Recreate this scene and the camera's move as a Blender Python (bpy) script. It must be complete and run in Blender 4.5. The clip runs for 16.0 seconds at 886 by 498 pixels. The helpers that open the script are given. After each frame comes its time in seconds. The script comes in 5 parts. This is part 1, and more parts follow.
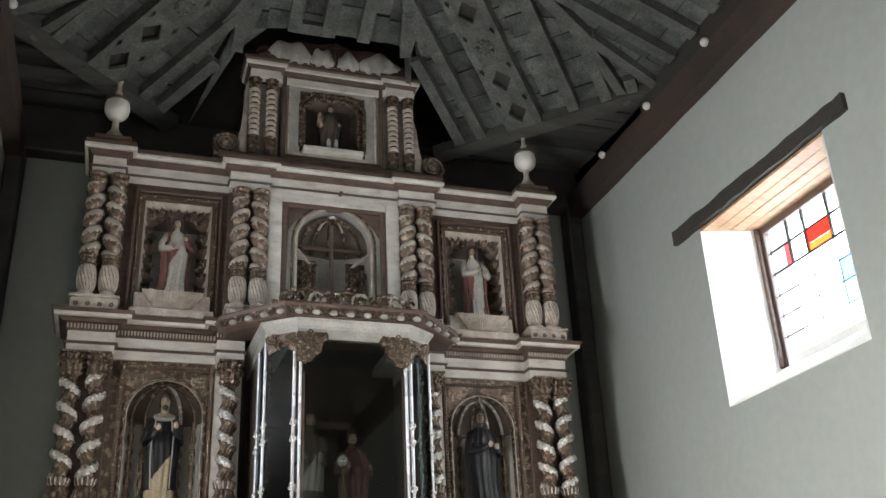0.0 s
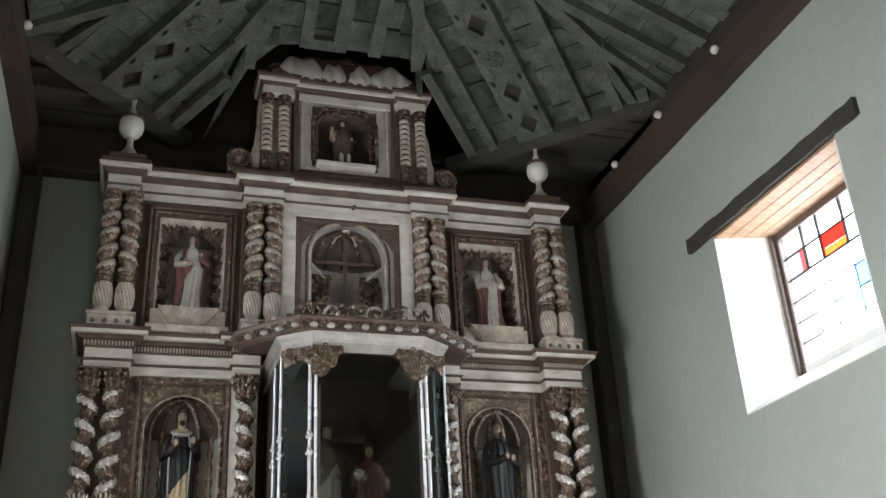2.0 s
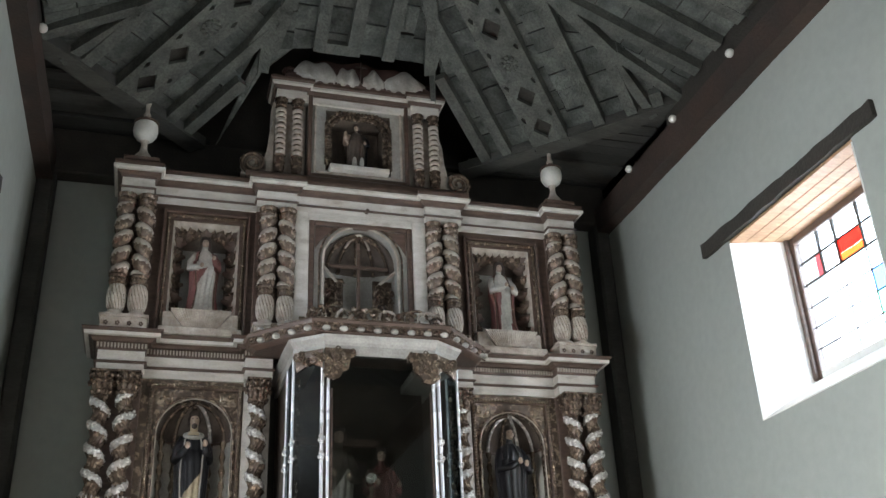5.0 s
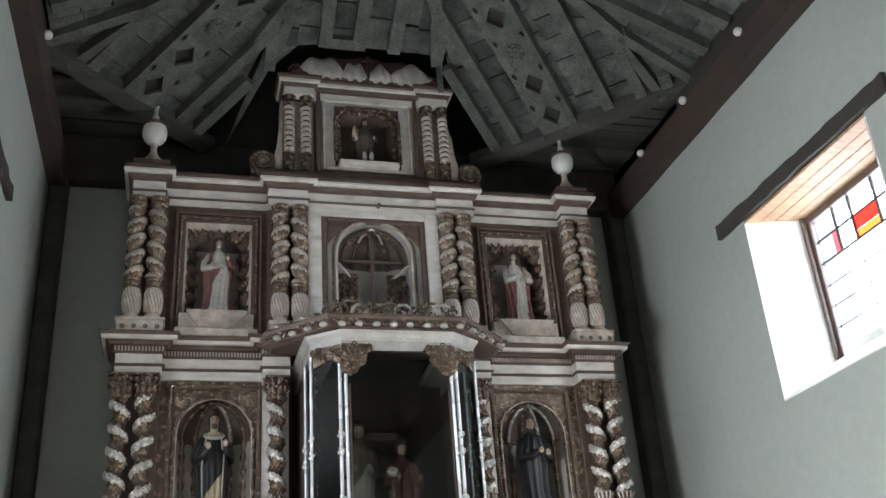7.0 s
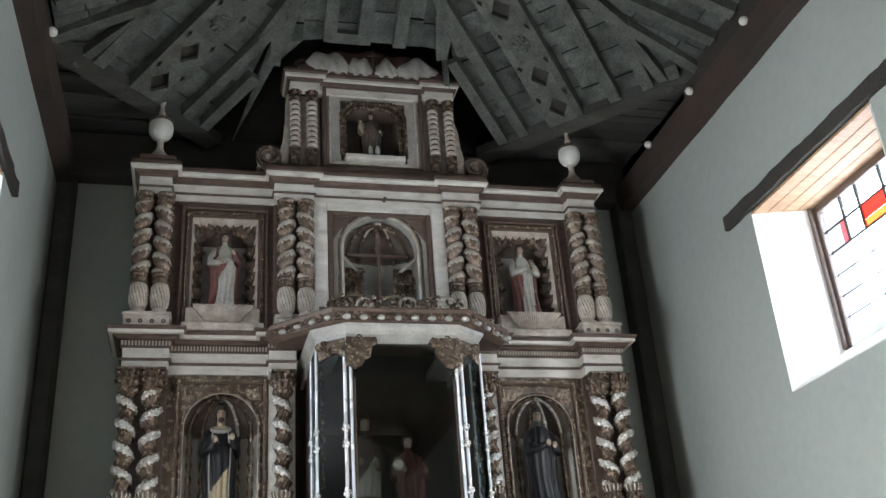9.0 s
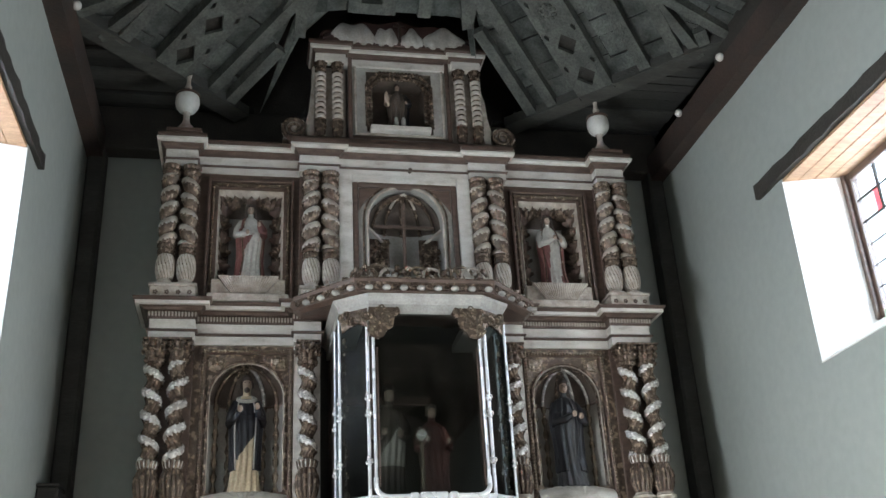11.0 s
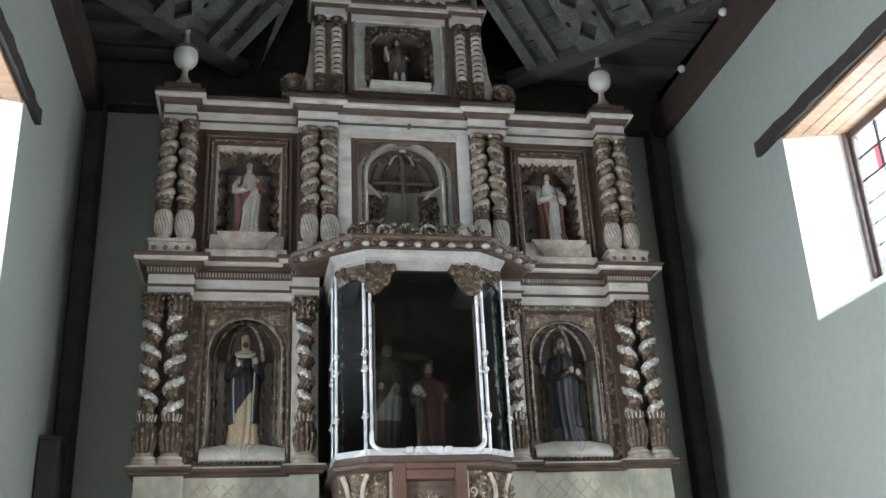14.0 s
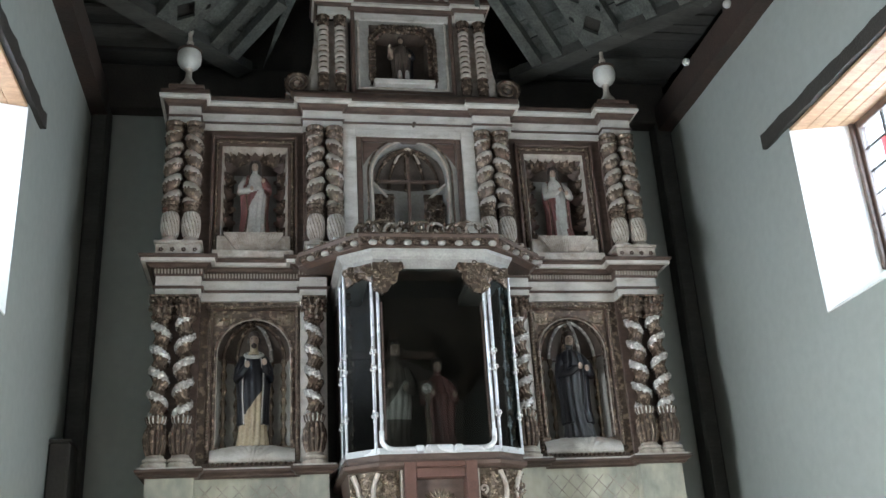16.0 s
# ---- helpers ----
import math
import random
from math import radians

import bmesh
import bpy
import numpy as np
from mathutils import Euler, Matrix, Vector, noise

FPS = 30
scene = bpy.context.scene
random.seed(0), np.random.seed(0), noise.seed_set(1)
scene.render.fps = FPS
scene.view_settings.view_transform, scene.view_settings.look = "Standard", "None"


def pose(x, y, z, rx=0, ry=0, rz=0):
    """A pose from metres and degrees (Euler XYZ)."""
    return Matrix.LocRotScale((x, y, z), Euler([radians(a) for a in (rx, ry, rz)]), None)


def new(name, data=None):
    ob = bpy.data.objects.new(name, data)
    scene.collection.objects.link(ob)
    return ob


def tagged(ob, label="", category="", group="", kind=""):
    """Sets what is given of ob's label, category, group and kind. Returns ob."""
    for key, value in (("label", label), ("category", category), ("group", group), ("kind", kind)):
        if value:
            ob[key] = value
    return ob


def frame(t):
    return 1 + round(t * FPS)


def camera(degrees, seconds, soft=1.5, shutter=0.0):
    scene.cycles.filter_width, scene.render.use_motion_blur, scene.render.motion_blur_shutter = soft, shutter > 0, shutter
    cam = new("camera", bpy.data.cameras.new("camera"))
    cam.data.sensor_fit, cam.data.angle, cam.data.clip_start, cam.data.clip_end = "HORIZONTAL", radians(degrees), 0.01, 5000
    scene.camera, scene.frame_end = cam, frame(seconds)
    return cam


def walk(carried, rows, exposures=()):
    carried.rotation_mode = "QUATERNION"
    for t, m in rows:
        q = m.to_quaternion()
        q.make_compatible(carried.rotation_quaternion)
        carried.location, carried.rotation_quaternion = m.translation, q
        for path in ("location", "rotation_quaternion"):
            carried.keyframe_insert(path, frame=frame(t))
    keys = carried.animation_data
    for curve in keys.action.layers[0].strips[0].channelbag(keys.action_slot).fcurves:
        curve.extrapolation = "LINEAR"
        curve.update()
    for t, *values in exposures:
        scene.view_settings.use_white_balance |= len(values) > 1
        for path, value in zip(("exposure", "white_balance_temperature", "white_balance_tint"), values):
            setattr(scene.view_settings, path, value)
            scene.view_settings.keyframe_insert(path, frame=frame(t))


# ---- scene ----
cam = camera(49.0, 16.0, soft=1.5)
walk(cam, [
    (0.0, pose(-2.0650, -9.6922, 1.6469, 114.715, 2.454, -17.839)),
    (0.5, pose(-2.0740, -9.6992, 1.6315, 115.098, 2.166, -18.315)),
    (1.0, pose(-2.0705, -9.7045, 1.6136, 114.863, 3.978, -17.407)),
    (1.5, pose(-2.0451, -9.7006, 1.6075, 115.572, 4.677, -16.253)),
    (2.0, pose(-2.0426, -9.7010, 1.6140, 115.623, 2.892, -16.599)),
    (2.5, pose(-2.0417, -9.6887, 1.6131, 116.567, 2.745, -16.169)),
    (3.0, pose(-2.0315, -9.6616, 1.5914, 116.725, 2.317, -15.717)),
    (3.5, pose(-2.0313, -9.6691, 1.5830, 116.673, 2.373, -15.795)),
    (4.0, pose(-2.0284, -9.6455, 1.5866, 117.615, 2.163, -15.428)),
    (4.5, pose(-2.0334, -9.6411, 1.5778, 116.824, 2.718, -15.853)),
    (5.0, pose(-2.0255, -9.6476, 1.5759, 116.200, 2.412, -15.955)),
    (7.5, pose(-1.9677, -9.6151, 1.5787, 115.883, 4.122, -13.934)),
    (8.0, pose(-1.9439, -9.6251, 1.5631, 116.146, 3.876, -13.752)),
    (10.5, pose(-1.6719, -9.6061, 1.4999, 114.829, 3.854, -11.160)),
    (11.0, pose(-1.6199, -9.5908, 1.4791, 114.598, 3.001, -10.474)),
    (11.5, pose(-1.5466, -9.6133, 1.4723, 113.570, 2.557, -10.341)),
    (12.0, pose(-1.5009, -9.6282, 1.4915, 112.367, 2.120, -10.173)),
    (12.5, pose(-1.4330, -9.6288, 1.5236, 111.604, 2.243, -9.705)),
    (13.0, pose(-1.4726, -9.6288, 1.5052, 111.417, 2.214, -9.741)),
    (13.5, pose(-1.4941, -9.6180, 1.5010, 111.557, 2.512, -9.862)),
    (14.0, pose(-1.4809, -9.6260, 1.4864, 111.971, 2.534, -9.943)),
    (14.5, pose(-1.5039, -9.6245, 1.5031, 112.087, 2.631, -9.941)),
    (15.0, pose(-1.5160, -9.6295, 1.4987, 111.977, 2.731, -10.207)),
    (15.5, pose(-1.5003, -9.6111, 1.5056, 111.705, 2.918, -9.689)),
    (16.0, pose(-1.4931, -9.6111, 1.4998, 111.828, 3.254, -9.306)),
], exposures=((0.0, -0.1, 6850, 11), (3.0, -0.14, 6650, 10), (7.5, -0.04, 6450, 9), (16.0, -0.06, 6200, 7)))

# ---- world and light ----
world = bpy.data.worlds.new("sky")
scene.world = world
world.use_nodes = True
wn = world.node_tree
sky = wn.nodes.new("ShaderNodeTexSky")
sky.sky_type = "NISHITA"
sky.sun_disc = False
sky.sun_elevation = radians(48)
sky.sun_rotation = radians(120)
wn.links.new(sky.outputs[0], wn.nodes["Background"].inputs[0])
wn.nodes["Background"].inputs[1].default_value = 0.1

sun = new("sun", bpy.data.lights.new("sun", "SUN"))
sun.data.energy, sun.data.angle, sun.data.color = 2.0, radians(0.6), (1, 0.95, 0.88)
sun.matrix_world = pose(0, 0, 30, 42, 0, 120)


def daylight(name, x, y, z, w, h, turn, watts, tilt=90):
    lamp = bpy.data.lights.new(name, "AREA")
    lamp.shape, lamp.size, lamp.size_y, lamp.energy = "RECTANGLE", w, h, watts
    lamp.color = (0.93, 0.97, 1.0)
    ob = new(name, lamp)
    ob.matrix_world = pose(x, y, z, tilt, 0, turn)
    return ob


# sky light in both chancel windows, plus fill lamps added in unseen doorways
WIN_E, WIN_W, REAR_FILL, SIDE_FILL_E, SIDE_FILL_W = 75, 55, 110, 300, 680
daylight("window_light_east", 4.37, -2.47, 5.31, 1.36, 1.46, 90, WIN_E)
daylight("window_light_west", -4.37, -2.47, 5.31, 1.36, 1.46, -90, WIN_W)
# added side fill from the nave, brightening the lower storey
daylight("side_fill_east", 4.1, -5.0, 1.35, 1.2, 2.4, 90, SIDE_FILL_E)
daylight("side_fill_west", -4.1, -5.0, 1.35, 1.2, 2.4, -90, SIDE_FILL_W)
# frontal fill from an assumed doorway behind the viewpoint
daylight("rear_fill_light", 0.0, -18.2, 2.6, 3.2, 4.4, 0, REAR_FILL)

# ---- materials ----
def material(name, base, dark=None, scale=6.0, rough=0.6, metal=0.0, bump=0.15, grain=60.0, stretch=(1, 1, 1), spread=0.5, rand=0.0, mottle=0.35):
    m = bpy.data.materials.new(name)
    m.use_nodes = True
    nt = m.node_tree
    b = nt.nodes["Principled BSDF"]
    dark = dark or tuple(c * 0.6 for c in base)
    co = nt.nodes.new("ShaderNodeTexCoord")
    mp = nt.nodes.new("ShaderNodeMapping")
    mp.inputs["Scale"].default_value = stretch
    nt.links.new(co.outputs["Object"], mp.inputs[0])
    big = nt.nodes.new("ShaderNodeTexNoise")
    big.inputs["Scale"].default_value, big.inputs["Detail"].default_value = scale, 6
    nt.links.new(mp.outputs[0], big.inputs["Vector"])
    ramp = nt.nodes.new("ShaderNodeValToRGB")
    ramp.color_ramp.elements[0].position, ramp.color_ramp.elements[1].position = 0.5 - spread / 2, 0.5 + spread / 2
    ramp.color_ramp.elements[0].color, ramp.color_ramp.elements[1].color = (*dark, 1), (*base, 1)
    nt.links.new(big.outputs[0], ramp.inputs[0])
    small = nt.nodes.new("ShaderNodeTexNoise")
    small.inputs["Scale"].default_value, small.inputs["Detail"].default_value = grain, 4
    nt.links.new(mp.outputs[0], small.inputs["Vector"])
    mix = nt.nodes.new("ShaderNodeMix")
    mix.data_type, mix.blend_type = "RGBA", "OVERLAY"
    mix.inputs[0].default_value = mottle
    nt.links.new(ramp.outputs[0], mix.inputs[6])
    nt.links.new(small.outputs[0], mix.inputs[7])
    out = mix.outputs[2]
    if rand:
        info = nt.nodes.new("ShaderNodeNewGeometry")
        hsv = nt.nodes.new("ShaderNodeHueSaturation")
        rng = nt.nodes.new("ShaderNodeMapRange")
        rng.inputs[3].default_value, rng.inputs[4].default_value = 1 - rand, 1 + rand
        nt.links.new(info.outputs["Random Per Island"], rng.inputs[0])
        nt.links.new(rng.outputs[0], hsv.inputs["Value"])
        nt.links.new(out, hsv.inputs["Color"])
        out = hsv.outputs[0]
    nt.links.new(out, b.inputs["Base Color"])
    rr = nt.nodes.new("ShaderNodeMapRange")
    rr.inputs[3].default_value, rr.inputs[4].default_value = max(rough - 0.12, 0.05), min(rough + 0.15, 1)
    nt.links.new(big.outputs[0], rr.inputs[0])
    nt.links.new(rr.outputs[0], b.inputs["Roughness"])
    b.inputs["Metallic"].default_value = metal
    bp = nt.nodes.new("ShaderNodeBump")
    bp.inputs["Strength"].default_value, bp.inputs["Distance"].default_value = bump, 0.02
    nt.links.new(small.outputs[0], bp.inputs["Height"])
    nt.links.new(bp.outputs[0], b.inputs["Normal"])
    return m


WALL = material("limewashed_plaster", (0.40, 0.428, 0.40), (0.32, 0.342, 0.318), 0.5, 0.9, 0, 0.10, 9, spread=0.9, mottle=0.1)
REVEAL = material("white_limewash", (0.85, 0.85, 0.82), (0.74, 0.74, 0.71), 2.0, 0.9, 0, 0.2, 20)
WHITE = material("aged_white_paint", (0.76, 0.73, 0.685), (0.47, 0.43, 0.385), 5, 0.30, 0, 0.12, 45, (1, 1, 2.5), 0.6)
CREAM = material("worn_cream_gesso", (0.62, 0.575, 0.515), (0.31, 0.245, 0.195), 10, 0.55, 0, 0.25, 60)
BROWN = material("brown_varnished_wood", (0.15, 0.099, 0.077), (0.058, 0.038, 0.03), 7, 0.45, 0, 0.2, 70, (1, 1, 3))
GILT = material("tarnished_gilding", (0.30, 0.225, 0.17), (0.06, 0.038, 0.029), 18, 0.24, 0.6, 0.5, 60)
GOLD = material("worn_gold_leaf", (0.50, 0.40, 0.30), (0.12, 0.085, 0.06), 20, 0.22, 0.7, 0.5, 70)
PALE = material("pale_silvered_leaf", (0.88, 0.86, 0.84), (0.48, 0.44, 0.40), 26, 0.24, 0.35, 0.5, 70)
SILVER = material("silvered_frame", (0.76, 0.77, 0.78), (0.62, 0.62, 0.63), 4, 0.25, 0.35, 0.15, 60)
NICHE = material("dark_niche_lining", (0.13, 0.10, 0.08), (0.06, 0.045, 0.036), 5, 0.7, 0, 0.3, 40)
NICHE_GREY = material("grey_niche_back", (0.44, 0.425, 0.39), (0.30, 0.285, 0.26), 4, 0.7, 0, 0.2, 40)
MARBLE = material("painted_marbling", (0.60, 0.58, 0.47), (0.40, 0.40, 0.34), 3.2, 0.45, 0, 0.05, 14, (1, 1, 0.6), 0.25)
RED_WOOD = material("red_brown_wood", (0.15, 0.076, 0.058), (0.085, 0.042, 0.032), 5, 0.4, 0, 0.12, 60)
CEIL = material("weathered_grey_green_boards", (0.118, 0.128, 0.118), (0.030, 0.034, 0.031), 5.0, 0.85, 0, 0.6, 32, (1, 1, 1), 0.45, 0.38, 0.6)
RAFTER = material("weathered_rafters", (0.135, 0.142, 0.128), (0.055, 0.059, 0.053), 5.0, 0.85, 0, 0.6, 36, (1, 1, 1), 0.5, 0.15, 0.6)
DARKWOOD = material("dark_timber", (0.06, 0.054, 0.046), (0.028, 0.025, 0.022), 4.0, 0.75, 0, 0.4, 40, (1, 1, 1), 0.6, 0.2)
CRESTWOOD = material("dark_red_brown_wood", (0.085, 0.045, 0.038), (0.045, 0.026, 0.022), 5, 0.5, 0, 0.2, 60)
CORNER = material("dark_planks", (0.085, 0.086, 0.078), (0.035, 0.034, 0.031), 4.0, 0.75, 0, 0.4, 40, (0.3, 1, 1), 0.6, 0.35)
BEAM = material("brown_wall_plate", (0.075, 0.048, 0.038), (0.032, 0.026, 0.023), 2.2, 0.65, 0, 0.4, 30)
FLOOR = material("clay_floor", (0.30, 0.22, 0.17), (0.2, 0.15, 0.12), 2, 0.7, 0, 0.2, 20)
SKIN = material("painted_wood_flesh", (0.43, 0.33, 0.26), (0.30, 0.22, 0.17), 8, 0.45, 0, 0.05, 40)
CLOTH_WHITE = material("painted_white_robe", (0.55, 0.53, 0.49), (0.38, 0.36, 0.32), 7, 0.5, 0, 0.08, 40)
CLOTH_CREAM = material("painted_cream_habit", (0.62, 0.52, 0.36), (0.45, 0.36, 0.24), 7, 0.45, 0, 0.08, 40)
CLOTH_RED = material("painted_dull_red_mantle", (0.22, 0.085, 0.075), (0.12, 0.05, 0.045), 7, 0.5, 0, 0.08, 40)
CLOTH_BLACK = material("painted_black_cloak", (0.018, 0.018, 0.023), (0.010, 0.010, 0.012), 7, 0.35, 0, 0.08, 40)
CLOTH_GREY = material("painted_grey_habit", (0.085, 0.085, 0.088), (0.045, 0.045, 0.05), 7, 0.35, 0, 0.08, 40)
HAIR = material("painted_dark_hair", (0.05, 0.032, 0.025), (0.03, 0.02, 0.015), 10, 0.5, 0, 0.2, 60)
GREYWHITE = material("greyed_white_paint", (0.45, 0.435, 0.405), (0.28, 0.265, 0.24), 5, 0.5, 0, 0.1, 45)
PORCELAIN = material("white_glazed_porcelain", (0.75, 0.74, 0.70), (0.66, 0.65, 0.61), 5, 0.3, 0, 0.02, 30)


def glass(name, tint, rough=0.0, ior=1.5, most=0.1):
    m = bpy.data.materials.new(name)
    m.use_nodes = True
    nt = m.node_tree
    nt.nodes.remove(nt.nodes["Principled BSDF"])
    tr = nt.nodes.new("ShaderNodeBsdfTransparent")
    tr.inputs[0].default_value = (*tint, 1)
    gl = nt.nodes.new("ShaderNodeBsdfGlossy")
    gl.inputs["Roughness"].default_value = rough
    fr = nt.nodes.new("ShaderNodeFresnel")
    fr.inputs[0].default_value = ior
    cap = nt.nodes.new("ShaderNodeMath")
    cap.operation = "MINIMUM"
    cap.inputs[1].default_value = most
    nt.links.new(fr.outputs[0], cap.inputs[0])
    mx = nt.nodes.new("ShaderNodeMixShader")
    nt.links.new(cap.outputs[0], mx.inputs[0])
    nt.links.new(tr.outputs[0], mx.inputs[1])
    nt.links.new(gl.outputs[0], mx.inputs[2])
    nt.links.new(mx.outputs[0], nt.nodes["Material Output"].inputs[0])
    return m


# shrine front tinted dark so the figures behind it stay dim
DIM_GLASS = glass("darkened_glass", (0.53, 0.55, 0.53), 0.04, 1.85, 0.11)
# side panes tinted, reflection nearly off so no window mirrors in them
SIDE_GLASS = glass("dim_side_glass", (0.55, 0.59, 0.6), 0.25, 1.3, 0.002)
PANE_WHITE = glass("pale_window_glass", (0.85, 0.92, 1.0), 0.1)
PANE_RED = glass("red_window_glass", (0.82, 0.10, 0.08), 0.1)
PANE_BLUE = glass("blue_window_glass", (0.30, 0.50, 0.85), 0.1)
PANE_PINK = glass("rose_window_glass", (0.9, 0.30, 0.34), 0.1)
PANE_ORANGE = glass("orange_window_glass", (0.85, 0.28, 0.12), 0.1)
PANE_GREEN = glass("green_window_glass", (0.45, 0.75, 0.65), 0.1)

# ---- mesh helpers ----
def mesh_of(name, bm, mats, smooth=False):
    me = bpy.data.meshes.new(name)
    bmesh.ops.recalc_face_normals(bm, faces=bm.faces)
    bm.to_mesh(me)
    bm.free()
    for m in mats if isinstance(mats, (list, tuple)) else [mats]:
        me.materials.append(m)
    if smooth:
        me.polygons.foreach_set("use_smooth", [True] * len(me.polygons))
        me.set_sharp_from_angle(angle=radians(38))
    return me


def part(name, bm, mats, parent=None, label="", smooth=False, at=None):
    """Links a bmesh, or a ready mesh, as one object under a thing or a part."""
    me = bm if isinstance(bm, bpy.types.Mesh) else mesh_of(name, bm, mats, smooth)
    ob = new(name, me)
    if parent:
        ob.parent = parent
    if at:
        ob.matrix_basis = at
    return tagged(ob, label=label)


def thing(name, label, category, at=(0, 0, 0), group="", kind=""):
    ob = new(name)
    ob.location = at
    ob.empty_display_size = 0.1
    return tagged(ob, label, category, group, kind)


def box(x0, x1, y0, y1, z0, z1, bevel=0.0, bm=None):
    bm = bm or bmesh.new()
    vs = [bm.verts.new((x, y, z)) for x in (x0, x1) for y in (y0, y1) for z in (z0, z1)]
    faces = [bm.faces.new([vs[i] for i in q]) for q in ((0, 1, 3, 2), (4, 6, 7, 5), (0, 4, 5, 1), (2, 3, 7, 6), (0, 2, 6, 4), (1, 5, 7, 3))]
    if bevel:
        bmesh.ops.bevel(bm, geom=list({e for f in faces for e in f.edges}), offset=bevel, segments=1, affect="EDGES")
    return bm


def lathe(profile, seg=20, bm=None, centre=(0, 0), shape=None, mat=0):
    """Turns (radius, height) points round an upright axis; shape(angle, height) scales the radius."""
    bm = bm or bmesh.new()
    rings = []
    for r, z in profile:
        ring = []
        for i in range(seg):
            a = 2 * math.pi * i / seg
            k = r * (shape(a, z) if shape else 1)
            ring.append(bm.verts.new((centre[0] + k * math.cos(a), centre[1] + k * math.sin(a), z)))
        rings.append(ring)
    for a, b in zip(rings, rings[1:]):
        for i in range(seg):
            f = bm.faces.new((a[i], a[(i + 1) % seg], b[(i + 1) % seg], b[i]))
            f.material_index = mat
    for ring in (rings[0], rings[-1]):
        bm.faces.new(ring).material_index = mat
    return bm


def sweep(path, profile, bm=None):
    """Runs a closed (outward, height) profile along a plan line, mitred at its turns; outward is towards the church."""
    bm = bm or bmesh.new()
    rows = []
    n = len(path)
    for i in range(n):
        normals = []
        for a, b in ((i - 1, i), (i, i + 1)):
            if a >= 0 and b < n:
                d = (Vector(path[b]) - Vector(path[a])).normalized()
                normals.append(Vector((d.y, -d.x)))
        m = normals[0] if len(normals) == 1 else (normals[0] + normals[1]) / (1 + normals[0].dot(normals[1]))
        rows.append([bm.verts.new((path[i][0] + m.x * o, path[i][1] + m.y * o, z)) for o, z in profile])
    k = len(profile)
    for a, b in zip(rows, rows[1:]):
        for j in range(k):
            bm.faces.new((a[j], a[(j + 1) % k], b[(j + 1) % k], b[j]))
    bm.faces.new(rows[0])
    bm.faces.new(rows[-1])
    return bm


def tube(points, radius, seg=8, bm=None, taper=None):
    """A round bar along a line of points."""
    bm = bm or bmesh.new()
    pts = [Vector(p) for p in points]
    rings = []
    for i, p in enumerate(pts):
        d = (pts[min(i + 1, len(pts) - 1)] - pts[max(i - 1, 0)]).normalized()
        u = d.cross(Vector((0, 1, 0.013))).normalized()
        v = d.cross(u)
        r = radius * (taper(i / max(len(pts) - 1, 1)) if taper else 1)
        rings.append([bm.verts.new(p + r * (math.cos(2 * math.pi * k / seg) * u + math.sin(2 * math.pi * k / seg) * v)) for k in range(seg)])
    for a, b in zip(rings, rings[1:]):
        for k in range(seg):
            bm.faces.new((a[k], a[(k + 1) % seg], b[(k + 1) % seg], b[k]))
    bm.faces.new(rings[0])
    bm.faces.new(rings[-1])
    return bm


def ball(bm, centre, r, squash=(1, 1, 1), seg=8, mat=0):
    got = bmesh.ops.create_uvsphere(bm, u_segments=seg, v_segments=max(seg // 2 + 1, 4), radius=1)
    for v in got["verts"]:
        v.co = Vector(centre) + Vector((v.co.x * r * squash[0], v.co.y * r * squash[1], v.co.z * r * squash[2]))
    for f in {f for v in got["verts"] for f in v.link_faces}:
        f.material_index = mat
    return bm


def holed_panel(x0, x1, z0, z1, cx, hw, spring, y, depth, low=None, rise=1.0, seg=20):
    """An upright panel with a round-headed opening; low is the opening's sill, or the panel's own foot."""
    low = z0 if low is None else low
    inner = [(cx - hw, low), (cx - hw, (low + spring) / 2)]
    inner += [(cx - hw * math.cos(math.pi * i / seg), spring + hw * rise * math.sin(math.pi * i / seg)) for i in range(seg + 1)]
    inner += [(cx + hw, (low + spring) / 2), (cx + hw, low)]
    outer = []
    for px, pz in inner:
        if pz <= spring:
            outer.append((x0 if px < cx else x1, pz))
            continue
        dx, dz = px - cx, pz - spring
        k = min(((x1 - cx) if dx > 0 else (x0 - cx)) / dx if abs(dx) > 1e-6 else 1e9, (z1 - spring) / dz)
        outer.append((cx + dx * k, spring + dz * k))
    bm = bmesh.new()
    rows = [[bm.verts.new((p[0], yy, p[1])) for p in ring] for yy in (y, y + depth) for ring in (inner, outer)]
    for i in range(len(inner) - 1):
        for a, b in ((0, 1), (1, 3), (3, 2), (2, 0)):
            bm.faces.new((rows[a][i], rows[a][i + 1], rows[b][i + 1], rows[b][i]))
    for e in (0, -1):
        bm.faces.new((rows[0][e], rows[1][e], rows[3][e], rows[2][e]))
    # the panel's corners above the arch
    for corner in ((x0, z1), (x1, z1)):
        best = sorted(range(len(outer)), key=lambda i: (outer[i][0] - corner[0]) ** 2 + (outer[i][1] - corner[1]) ** 2)[0]
        for row in (rows[1], rows[3]):
            row[best].co.x, row[best].co.z = corner
    if low > z0 + 1e-6:
        box(x0, x1, y, y + depth, z0, low, bm=bm)
    return bm


def spiral(cx, cz, r0, r1, turns, start, y, hand=1, n=40):
    return [(cx + hand * (r0 + (r1 - r0) * i / n) * math.cos(start + 2 * math.pi * turns * i / n), y, cz + (r0 + (r1 - r0) * i / n) * math.sin(start + 2 * math.pi * turns * i / n)) for i in range(n + 1)]


